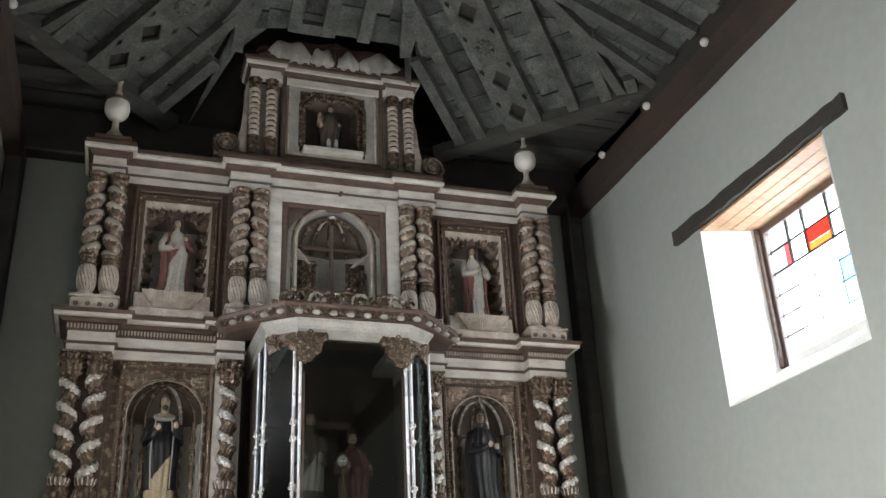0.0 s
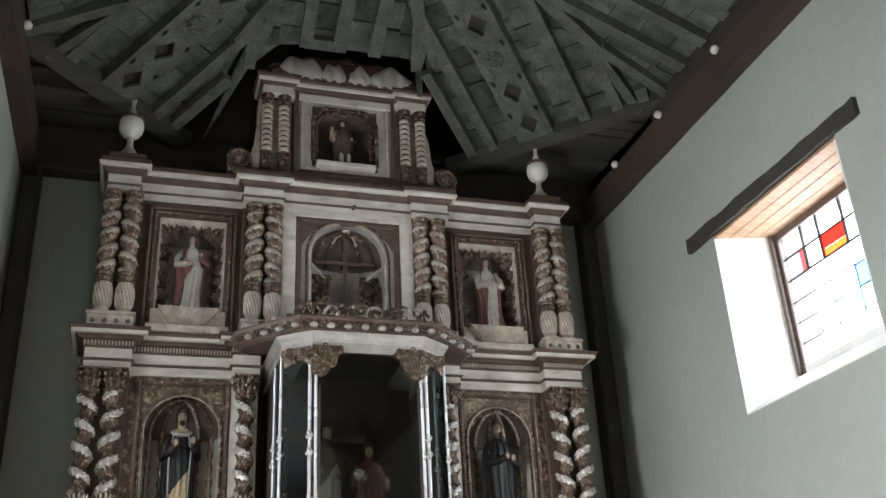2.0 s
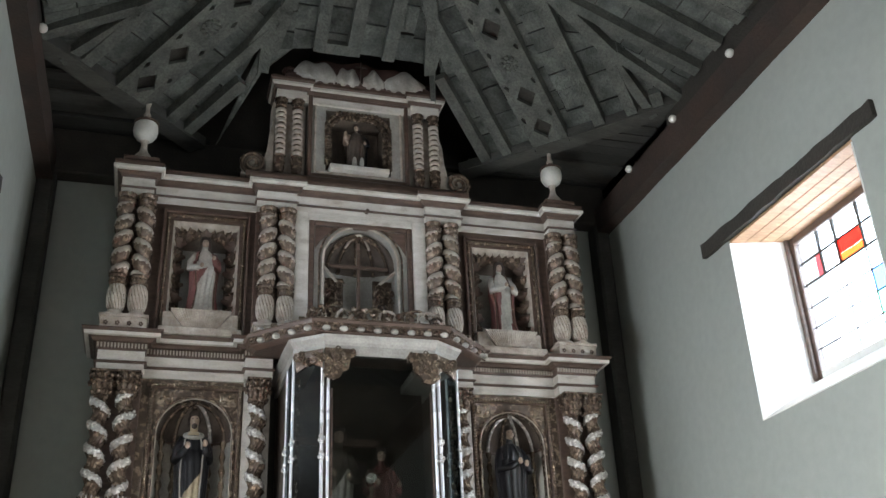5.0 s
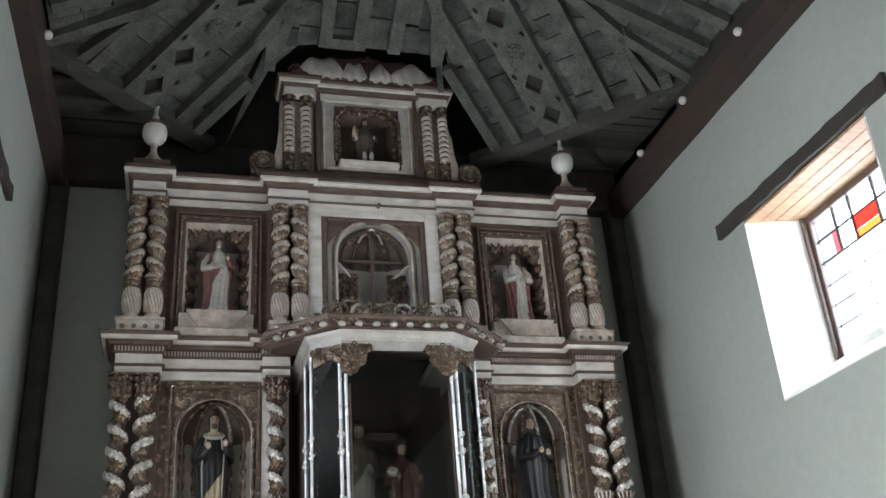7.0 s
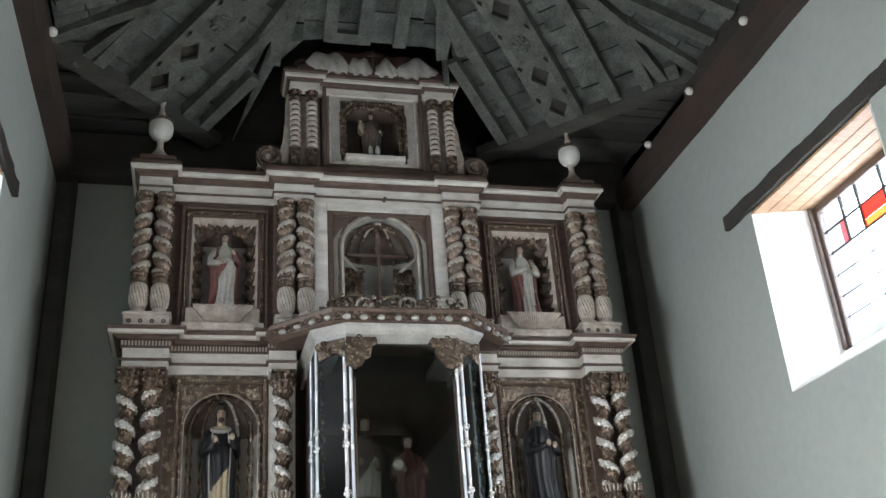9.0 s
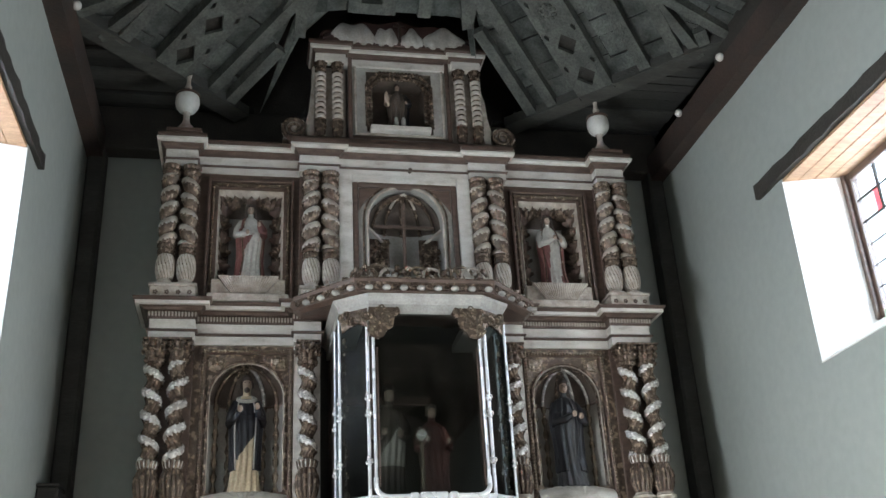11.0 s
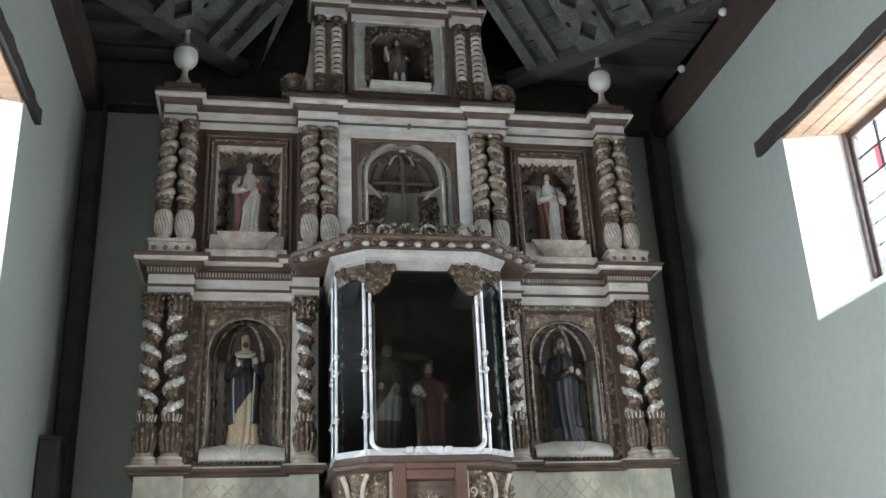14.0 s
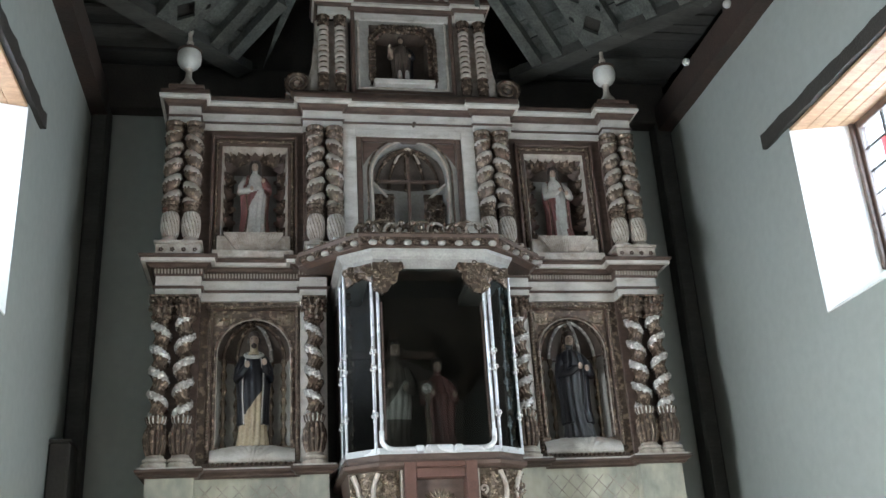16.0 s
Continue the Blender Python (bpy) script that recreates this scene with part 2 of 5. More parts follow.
def carving(x0, x1, z0, z1, y, depth, seed, nx=26, nz=26, freq=9.0, mirror=False):
    """A carved relief of curling foliage, worked in the surface of a board."""
    bm = bmesh.new()
    rows = []
    for j in range(nz + 1):
        row = []
        for i in range(nx + 1):
            u, w = i / nx, j / nz
            x, z = x0 + (x1 - x0) * u, z0 + (z1 - z0) * w
            sx = abs(u - 0.5) * 2 if mirror else u
            p = Vector((sx * (x1 - x0) * freq * (0.5 if mirror else 1), seed * 3.7, z * freq))
            warp = noise.noise_vector(p * 0.6) * 0.9
            h = abs(math.sin((noise.noise(p + warp) + 0.3 * p.x) * 5.5)) * 0.7 + 0.3 * noise.noise(p * 2.3 + warp)
            edge = min(u, 1 - u, w, 1 - w) * 8
            row.append(bm.verts.new((x, y - depth * max(0, h) * min(edge, 1), z)))
        rows.append(row)
    for a, b in zip(rows, rows[1:]):
        for i in range(nx):
            bm.faces.new((a[i], a[i + 1], b[i + 1], b[i]))
    back = [bm.verts.new((x, y + 0.02, z)) for x, z in ((x0, z0), (x1, z0), (x1, z1), (x0, z1))]
    bm.faces.new(back)
    return bm


def beads(x0, x1, z0, z1, y, r, step, bm=None, rope=True):
    """A row of carved beads or rope twists from one end to the other."""
    bm = bm or bmesh.new()
    a, b = Vector((x0, y, z0)), Vector((x1, y, z1))
    n = max(2, int((b - a).length / step))
    for i in range(n):
        p = a.lerp(b, (i + 0.5) / n)
        got = bmesh.ops.create_icosphere(bm, subdivisions=1, radius=r)
        for v in got["verts"]:
            v.co = p + v.co
    return bm


# ---- the church: floor, walls, openings ----
WX, BACK, REAR, TOP = 3.66, 1.3, -18.0, 7.6
tagged(part("floor", box(-5, 5, REAR - 0.5, BACK + 0.5, -0.12, 0.0), FLOOR), "clay-coloured church floor", "floor", kind="structure")

# window openings: at the wall's inner face and at the frame, in the depth of the wall
WY0, WY1, WZ0, WZ1 = -3.66, -1.6, 4.14, 6.08
FY0, FY1, FZ0, FZ1, FX = -3.2, -1.74, 4.52, 6.1, 4.27


def side_wall(name, s):
    bm = bmesh.new()
    box(WX, WX + 0.95, REAR, -5.65, 0, TOP, bm=bm)
    # opening cut for the added side fill lamp, out of view
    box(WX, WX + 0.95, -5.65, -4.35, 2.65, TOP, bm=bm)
    box(WX, WX + 0.95, -4.35, WY0, 0, TOP, bm=bm)
    box(WX, WX + 0.95, WY1, BACK + 0.4, 0, TOP, bm=bm)
    box(WX, WX + 0.95, WY0, WY1, 0, WZ0, bm=bm)
    box(WX, WX + 0.95, WY0, WY1, WZ1 + 0.2, TOP, bm=bm)
    if s < 0:
        bmesh.ops.scale(bm, vec=(-1, 1, 1), verts=bm.verts)
    ob = part(name, bm, WALL)
    tagged(ob, "grey-green limewashed adobe side wall", "wall", kind="structure")
    # splayed white reveal with a sloping sill
    bm = bmesh.new()
    a = [bm.verts.new((WX - 0.002, y, z)) for y, z in ((WY0, WZ0), (WY1, WZ0), (WY1, WZ1), (WY0, WZ1))]
    b = [bm.verts.new((FX, y, z)) for y, z in ((FY0, FZ0), (FY1, FZ0), (FY1, FZ1), (FY0, FZ1))]
    c = [bm.verts.new((WX + 0.95, y, z)) for y, z in ((FY0 + 0.05, FZ0), (FY1 - 0.05, FZ0), (FY1 - 0.05, FZ1), (FY0 + 0.05, FZ1))]
    for p, q in ((a, b), (b, c)):
        for i in range(4):
            if i != 2 or p is b:
                bm.faces.new((p[i], p[(i + 1) % 4], q[(i + 1) % 4], q[i]))
    if s < 0:
        bmesh.ops.scale(bm, vec=(-1, 1, 1), verts=bm.verts)
    rv = part("window_reveal", bm, REVEAL, ob)
    so = rv.modifiers.new("thickness", "SOLIDIFY")
    so.thickness, so.offset = 0.02, 0
    return ob


side_wall("wall_east", 1)
side_wall("wall_west", -1)
tagged(part("wall_north", box(-WX + 0.002, WX - 0.002, BACK, BACK + 0.5, 0, 7.7), WALL), "grey plastered end wall behind the altarpiece", "wall", kind="structure")
# closing wall out of view; its doorway is assumed, for the frontal fill
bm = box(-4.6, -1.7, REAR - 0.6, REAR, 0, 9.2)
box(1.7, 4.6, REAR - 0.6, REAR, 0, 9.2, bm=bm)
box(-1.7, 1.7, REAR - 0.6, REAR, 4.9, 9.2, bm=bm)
tagged(part("wall_south", bm, WALL), "plastered rear wall with an assumed doorway, out of view", "wall", kind="structure")


def window(name, s):
    w = thing(name, "stained glass window in a wooden frame deep in the wall", "window", kind="structure")
    m = Matrix.Scale(s, 4, (1, 0, 0))
    def fix(bm):
        bm.transform(m)
        return bm
    bm = bmesh.new()
    t = 0.09
    for y0, y1, z0, z1 in ((FY0, FY0 + t, FZ0, FZ1), (FY1 - t, FY1, FZ0, FZ1), (FY0 + t, FY1 - t, FZ1 - t, FZ1)):
        box(FX, FX + 0.09, y0, y1, z0, z1, 0.01, bm)
    box(FX - 0.05, FX + 0.002, FY1 - 0.05, FY1 - 0.005, FZ0, FZ1, 0.012, bm)
    part("window_frame", fix(bm), BROWN, w)
    # bottom rail of the frame, coloured white to imitate the window's glare
    part("glare_white_rail", fix(box(FX, FX + 0.09, FY0 + t, FY1 - t, FZ0, FZ0 + t, 0.01)), REVEAL, w)
    iy0, iy1, iz0, iz1 = FY0 + t, FY1 - t, FZ0 + t, FZ1 - t
    cols = [iy1 + (iy0 - iy1) * f for f in (0, 0.27, 0.47, 0.76, 1)]
    rws = [iz1 + (iz0 - iz1) * f for f in (0, 0.17, 0.345, 0.52, 0.68, 0.84, 1)]
    for y in cols[1:-1]:
        part("glazing_bar", fix(box(FX + 0.026, FX + 0.054, y - 0.014, y + 0.014, rws[2], iz1, 0.004)), DARKWOOD, w)
        # lower bars made thinner, imitating glare that swallows them
        part("thinned_bar", fix(box(FX + 0.034, FX + 0.046, y - 0.004, y + 0.004, iz0, rws[2])), DARKWOOD, w)
    for j, z in enumerate(rws[1:-1]):
        g = 0.011 if j < 2 else 0.004
        part("glazing_bar" if j < 2 else "thinned_bar", fix(box(FX + 0.03, FX + 0.05, iy0, iy1, z - g, z + g, 0.003 if j < 2 else 0)), DARKWOOD, w)
    def pane(y0, y1, z0, z1, mat):
        p = part("pane", fix(box(FX + 0.036, FX + 0.044, min(y0, y1) + 0.003, max(y0, y1) - 0.003, z0 + 0.003, z1 - 0.003)), mat, w)
        p.visible_shadow = False
    for i in range(4):
        for j in range(6):
            y0, y1, z0, z1 = cols[i + 1], cols[i], rws[j + 1], rws[j]
            if (i, j) == (0, 1):
                m0 = y1 + (y0 - y1) * 0.72
                pane(y1, m0, z0, z1, PANE_WHITE)
                pane(m0, y0, z0, z1, PANE_PINK)
            elif (i, j) == (2, 1):
                m0 = z0 + (z1 - z0) * 0.35
                pane(y0, y1, m0, z1, PANE_RED)
                pane(y0, y1, z0, m0, PANE_ORANGE)
            else:
                pane(y0, y1, z0, z1, {(3, 3): PANE_BLUE, (3, 4): PANE_GREEN}.get((i, j), PANE_WHITE))
    # adobe lintel of rough timber with its light wooden soffit
    bm = bmesh.new()
    n = 26
    rows = []
    y0, y1 = -4.02, -1.13
    for i in range(n + 1):
        y = y0 + (y1 - y0) * i / n
        j = [noise.noise(Vector((y * 5, k * 7.1, s))) * 0.022 for k in range(4)]
        rows.append([bm.verts.new(p) for p in ((WX - 0.05 + j[0], y, WZ1 + 0.04 + j[1]), (WX - 0.05 + j[2], y, WZ1 + 0.2 + j[3]), (WX + 0.3, y, WZ1 + 0.2), (WX + 0.3, y, WZ1 + 0.04))])
    for a, b in zip(rows, rows[1:]):
        for k in range(4):
            bm.faces.new((a[k], a[(k + 1) % 4], b[(k + 1) % 4], b[k]))
    bm.faces.new(rows[0])
    bm.faces.new(rows[-1])
    part("lintel", fix(bm), DARKWOOD, w, "rough dark timber lintel", smooth=True)
    bm = bmesh.new()
    for k in range(4):
        x0 = WX + 0.005 + k * 0.155
        box(x0, x0 + 0.15, WY0, WY1, WZ1 + 0.005 + 0.002 * (k % 2), WZ1 + 0.038, 0.006, bm)
    part("soffit_board", fix(bm), SOFFIT, w, "light brown boards under the lintel")
    return w


SOFFIT = material("light_brown_boards", (0.50, 0.32, 0.19), (0.30, 0.18, 0.10), 5, 0.6, 0, 0.2, 40, (1, 4, 1))
window("window_1", 1)
window("window_2", -1)

# overcast glare outside the windows
for k, s in enumerate((1, -1)):
    glow = bpy.data.materials.new("outdoor_glare")
    glow.use_nodes = True
    em = glow.node_tree.nodes.new("ShaderNodeEmission")
    em.inputs[0].default_value, em.inputs[1].default_value = (0.92, 0.96, 1.0, 1), 13.0
    glow.node_tree.links.new(em.outputs[0], glow.node_tree.nodes["Material Output"].inputs[0])
    tagged(part("backdrop", box(min(s * 6.6, s * 6.62), max(s * 6.6, s * 6.62), -6.5, 1.5, 2.5, 9.5), glow), "bright overcast sky outside the window", "sky", kind="structure")

# ---- timber ceiling ----
# five sloping sides rise from one level foot line; each: a point of its foot, the way along it, the way in (all in plan)
FOOT, RISE, Q = 8.2, 0.45, math.sqrt(0.5)
SLOPES = (
    ((3.55, -1.13), (0, -1), (-1, 0)),
    ((2.47, -0.05), (Q, -Q), (-Q, -Q)),
    ((-0.2, 0.96), (1, 0), (0, -1)),
    ((-2.735, 0.055), (Q, Q), (Q, -Q)),
    ((-3.5, -0.71), (0, 1), (1, 0)),
)
TILT = math.hypot(1, RISE)


def inward(k, x, y):
    (px, py), _, (nx, ny) = SLOPES[k]
    return (x - px) * nx + (y - py) * ny


def spot(k, s, d, drop=0.0):
    """A point of slope k: s along its foot, d in from it in plan, drop below its face."""
    (px, py), (ux, uy), (nx, ny) = SLOPES[k]
    return Vector((px + ux * s + nx * (d + drop * RISE / TILT), py + uy * s + ny * (d + drop * RISE / TILT), FOOT + RISE * d - drop / TILT))


def run(k, s):
    """Where slope k shows at s: from its foot, or the gap over the altarpiece, to the neighbouring slope or the ridge."""
    inside = []
    for i in range(331):
        d = i * 0.01
        p = spot(k, s, d)
        over_altar = p.y > -0.42 and p.x - p.y < 1.15 and -p.x - p.y < 1.29
        if not over_altar and all(inward(j, p.x, p.y) >= d - 1e-6 for j in range(5)) and d < 3.25:
            inside.append(d)
    return (inside[0], inside[-1]) if inside else (0, 0)


def slab(bm, k, s0, s1, lo0, lo1, hi0, hi1, drop, thick):
    pts = [(s0, lo0), (s1, lo1), (s1, hi1), (s0, hi0)]
    low = [bm.verts.new(spot(k, s, d, drop)) for s, d in pts]
    top = [bm.verts.new(spot(k, s, d, drop - thick)) for s, d in pts]
    for q in ((low[0], low[1], low[2], low[3]), (top[3], top[2], top[1], top[0]), *[(low[i], low[(i + 1) % 4], top[(i + 1) % 4], top[i]) for i in range(4)]):
        bm.faces.new(q)
    return bm


def pierced(k, mid, lo, hi):
    """A wide board cut with lozenges and small triangles, a carved rosette in the third field."""
    bm = bmesh.new()
    hw, step, n = 0.235, 0.45, 0
    w = lo + 0.06
    while w < hi - 0.3:
        cz, hv, d = w + step / 2, step / 2, 0.125
        rose = n % 4 == 2
        fields = [(mid - 0.145, mid + 0.145, [(mid, cz - d * 1.15), (mid + d, cz), (mid, cz + d * 1.15), (mid - d, cz)])]
        for e in (-1, 1):
            x0, x1 = sorted((mid + e * 0.145, mid + e * hw))
            c = mid + e * 0.175
            fields.append((x0, x1, [(c, cz + hv * 0.52), (c + 0.028, cz + hv * 0.74), (c, cz + hv * 0.96), (c - 0.028, cz + hv * 0.80)]))
        for x0, x1, hole in fields:
            pts = [(x0, cz - hv), (x1, cz - hv), (x1, cz + hv), (x0, cz + hv)]
            first = None
            for drop in (0.15, 0.10):
                o = [bm.verts.new(spot(k, x, y, drop)) for x, y in pts]
                if rose and x1 - x0 > 0.2:
                    bm.faces.new(o)
                    continue
                m = [bm.verts.new(spot(k, x, y, drop)) for x, y in hole]
                for q in ((o[0], o[1], m[0]), (o[1], m[1], m[0]), (o[1], o[2], m[1]), (o[2], m[2], m[1]), (o[2], o[3], m[2]), (o[3], m[3], m[2]), (o[3], o[0], m[3]), (o[0], m[0], m[3])):
                    bm.faces.new(q)
                if first:
                    for i in range(4):
                        bm.faces.new((first[i], first[(i + 1) % 4], m[(i + 1) % 4], m[i]))
                first = m
        if rose:
            c = spot(k, mid, cz, 0.16)
            for r, m in ((0.085, 9), (0.045, 6)):
                for i in range(m):
                    an = 2 * math.pi * i / m
                    ball(bm, spot(k, mid + r * math.cos(an), cz + r * math.sin(an), 0.165), 0.032, (1, 1, 0.7), 7)
            ball(bm, c, 0.035, seg=8)
        w += step
        n += 1
    for x0, x1 in ((mid - hw, mid - hw + 0.004), (mid + hw - 0.004, mid + hw)):
        slab(bm, k, x0, x1, lo, lo, hi, hi, 0.149, 0.15)
    return bm


rng = random.Random(12)
ceiling = bmesh.new()
parts_up = []
# where the beams of each slope lie along its foot, and its pierced board
LAYOUT = (
    ([0.46 * i + 0.3 for i in range(1, 37) if i not in (4, 5)], 2.0),
    ([-2.35, -1.95, -1.5, -0.89, -0.6, 0.65, 1.08, 1.42], 0.0),
    ([-1.45, -1.0, -0.42, 0.0, 0.42, 0.95, 1.4], None),
    ([-1.05, -0.66, 0.6, 0.90, 1.5, 2.0], 0.0),
    ([-0.46 * i - 0.3 for i in range(1, 37)], None),
)
# where the gap over the altarpiece cuts into the two corner slopes
GAP_EDGE = {1: (-0.969,), 3: (0.983,)}
for k, (beams, strip) in enumerate(LAYOUT):
    edges = sorted(beams + ([strip] if strip is not None else []))
    lines = sorted([edges[0] - 0.6, *edges, edges[-1] + 0.6, *GAP_EDGE.get(k, ())])
    for s0, s1 in zip(lines, lines[1:]):
        # boards lie across the beams, with open joints and uneven faces
        cut = 1 + int((s1 - s0) / 0.5)
        for c in range(cut):
            p0, p1 = s0 + (s1 - s0) * c / cut, s0 + (s1 - s0) * (c + 1) / cut
            (l0, h0), (l1, h1) = run(k, p0 + 0.004), run(k, p1 - 0.004)
            w, top = min(l0, l1) - 0.02, max(h0, h1)
            while w < top:
                e = w + rng.uniform(0.22, 0.40)
                g = rng.uniform(0.008, 0.022)
                c0, c1, d0, d1 = min(max(w, l0), h0), min(max(w, l1), h1), min(e - g, h0), min(e - g, h1)
                if d0 > c0 + 0.005 or d1 > c1 + 0.005:
                    slab(ceiling, k, p0, p1, c0, c1, max(d0, c0), max(d1, c1), rng.uniform(-0.012, 0.012), 0.03)
                w = e
    for s in beams:
        lo, hi = run(k, s)
        if hi - lo > 0.2:
            w0, w1, bow = rng.uniform(0.062, 0.08), rng.uniform(0.062, 0.08), rng.uniform(-0.02, 0.02)
            bm = bmesh.new()
            pts = [(s + bow - w0, lo + 0.02), (s + bow + w0, lo + 0.02), (s + w1, hi), (s - w1, hi)]
            low = [bm.verts.new(spot(k, a, d, 0.13)) for a, d in pts]
            up = [bm.verts.new(spot(k, a, d, 0.0)) for a, d in pts]
            for q in (low, up[::-1], *[(low[i], low[(i + 1) % 4], up[(i + 1) % 4], up[i]) for i in range(4)]):
                bm.faces.new(q)
            parts_up.append(("rafter", bm, RAFTER))
    if strip is not None:
        lo, hi = run(k, strip)
        parts_up.append(("pierced_board", pierced(k, strip, lo, hi), RAFTER))
        # dark sheet standing in for the shade seen through the holes
        parts_up.append(("hole_shade_sheet", slab(bmesh.new(), k, strip - 0.225, strip + 0.225, lo, lo, hi, hi, 0.05, 0.02), DARKWOOD))
# short rail tying the two middle beams of the end slope
parts_up.append(("rail", slab(bmesh.new(), 2, -0.42, 0.0, 1.40, 1.40, 1.52, 1.52, 0.12, 0.1), RAFTER))


def hip(a, b, fork, spread):
    """The beam where slopes a and b meet, forked into two legs towards its foot."""
    (ax, ay), _, (anx, any_) = SLOPES[a]
    (bx, by), _, (bnx, bny) = SLOPES[b]
    det = anx * bny - any_ * bnx
    def at(d):
        ca, cb = d + ax * anx + ay * any_, d + bx * bnx + by * bny
        return Vector(((ca * bny - cb * any_) / det, (anx * cb - bnx * ca) / det, FOOT + RISE * d))
    side = (at(1) - at(0)).cross(Vector((0, 0, 1))).normalized()
    for p, q, w in ((at(3.2), at(fork), 0.075), (at(fork + 0.05) + side * 0.03, at(spread[1]) + side * spread[0], 0.06), (at(fork + 0.05) - side * 0.03, at(spread[1]) - side * spread[0], 0.06)):
        bm = bmesh.new()
        vs = [bm.verts.new(o + side * e * w + Vector((0, 0, z))) for o in (p, q) for e in (-1, 1) for z in (-0.15, -0.01)]
        for f in ((0, 1, 5, 4), (2, 6, 7, 3), (0, 4, 6, 2), (1, 3, 7, 5), (0, 2, 3, 1), (4, 5, 7, 6)):
            bm.faces.new([vs[j] for j in f])
        parts_up.append(("hip_beam", bm, RAFTER))


hip(0, 1, 0.86, (0.22, 0.06))
hip(3, 4, 0.86, (0.22, 0.06))
hip(1, 2, 1.85, (0.13, 1.40))
hip(2, 3, 1.85, (0.13, 1.40))
roof = tagged(part("ceiling", ceiling, CEIL), "weathered grey-green timber ceiling with pierced lozenge boards", "ceiling", kind="structure")
for name, bm, mat in parts_up:
    part(name, bm, mat, roof)

# foot beams under the slopes, and the flat dark planks that fill the corners behind them
def bar(p, q, w, h, mat, name, z, label):
    p, q = Vector((*p, z)), Vector((*q, z))
    side = (q - p).cross(Vector((0, 0, 1))).normalized() * w / 2
    bm = bmesh.new()
    n = 14
    rows = []
    for i in range(n + 1):
        o = p.lerp(q, i / n)
        j = noise.noise(o * 3) * 0.012
        rows.append([bm.verts.new(o + side * e + Vector((0, 0, up + j))) for e, up in ((-1, 0), (1, 0), (1, h), (-1, h))])
    for a, b in zip(rows, rows[1:]):
        for i in range(4):
            bm.faces.new((a[i], a[(i + 1) % 4], b[(i + 1) % 4], b[i]))
    bm.faces.new(rows[0])
    bm.faces.new(rows[-1])
    return tagged(part(name, bm, mat, smooth=True), label, "beam", kind="structure")


bar((3.66, -1.24), (1.55, 0.87), 0.26, 0.13, CORNER, "trim_corner", 8.09, "grey timber beam across the ceiling corner")
bar((-3.66, -0.87), (-1.87, 0.92), 0.26, 0.13, CORNER, "trim_corner", 8.09, "grey timber beam across the ceiling corner")
# dark filler boards stand in for the shadowed slot above the plates
for e in (-1, 1):
    bar((e * 3.60, -1.0), (e * 3.60, REAR), 0.13, 0.42, DARKWOOD, "trim_gap_filler", 7.84, "dark filler board closing the gap above the wall plate")
rng = random.Random(8)
corner = bmesh.new()
y = -1.2
while y < 1.3:
    w = rng.uniform(0.17, 0.27)
    for x0, x1 in ((max(2.40 - y, 1.1), 3.72), (-3.72, min(-2.75 + y, -1.1))):
        if x1 - x0 > 0.1:
            z = 8.28 + rng.uniform(-0.03, 0.03)
            box(x0, x1, y, y + w - rng.uniform(0.015, 0.04), z, z + 0.04, bm=corner)
    y += w
tagged(part("ceiling_corner_planks", corner, CORNER), "dark planks closing the ceiling corners", "ceiling", kind="structure")
# dark boarding added to close the gap over the altarpiece
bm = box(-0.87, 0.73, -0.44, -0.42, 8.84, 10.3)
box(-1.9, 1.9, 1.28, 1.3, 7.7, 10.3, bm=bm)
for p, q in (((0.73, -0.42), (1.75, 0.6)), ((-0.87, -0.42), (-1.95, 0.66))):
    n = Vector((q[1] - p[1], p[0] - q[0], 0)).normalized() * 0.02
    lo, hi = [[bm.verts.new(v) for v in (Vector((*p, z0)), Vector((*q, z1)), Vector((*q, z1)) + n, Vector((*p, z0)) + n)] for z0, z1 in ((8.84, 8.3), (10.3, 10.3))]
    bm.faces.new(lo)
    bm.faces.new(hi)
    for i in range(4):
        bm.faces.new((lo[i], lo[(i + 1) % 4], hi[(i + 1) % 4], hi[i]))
tagged(part("wall_recess", bm, DARKWOOD), "dark boarding added behind the top of the altarpiece", "wall", kind="structure")
# unseen shell over all, added to stop sky light leaking in
bm = box(-6, 6, REAR - 0.6, 4, 10.6, 10.7)
for q in ((-6, -4.55, REAR - 0.6, 4), (4.55, 6, REAR - 0.6, 4), (-4.55, 4.55, BACK + 0.42, 4)):
    box(*q, 7.4, 7.55, bm=bm)
for q in ((-6, -5.8, REAR - 0.6, 4), (5.8, 6, REAR - 0.6, 4), (-5.8, 5.8, 3.8, 4), (-5.8, 5.8, REAR - 0.6, REAR - 0.5)):
    box(*q, 7.55, 10.6, bm=bm)
tagged(part("roof_light_seal", bm, DARKWOOD), "unseen dark shell above the ceiling, added to keep sky light out", "roof", kind="structure")


def wall_plate(name, s):
    bm = bmesh.new()
    n = 60
    rows = []
    for i in range(n + 1):
        y = REAR + (BACK - REAR) * i / n
        j = [noise.noise(Vector((y * 1.3, k * 5.3, s))) * 0.018 for k in range(4)]
        rows.append([bm.verts.new((s * x, y, z)) for x, z in ((3.48 + j[0], 7.52 + j[1]), (3.48 + j[2], 7.88), (4.2, 7.88), (4.2, 7.52 + j[3]))])
    for a, b in zip(rows, rows[1:]):
        for k in range(4):
            bm.faces.new((a[k], a[(k + 1) % 4], b[(k + 1) % 4], b[k]))
    bm.faces.new(rows[0])
    bm.faces.new(rows[-1])
    return tagged(part(name, bm, BEAM, smooth=True), "rough brown timber wall plate along the wall head", "beam", kind="structure")


wall_plate("trim_east", 1)
wall_plate("trim_west", -1)
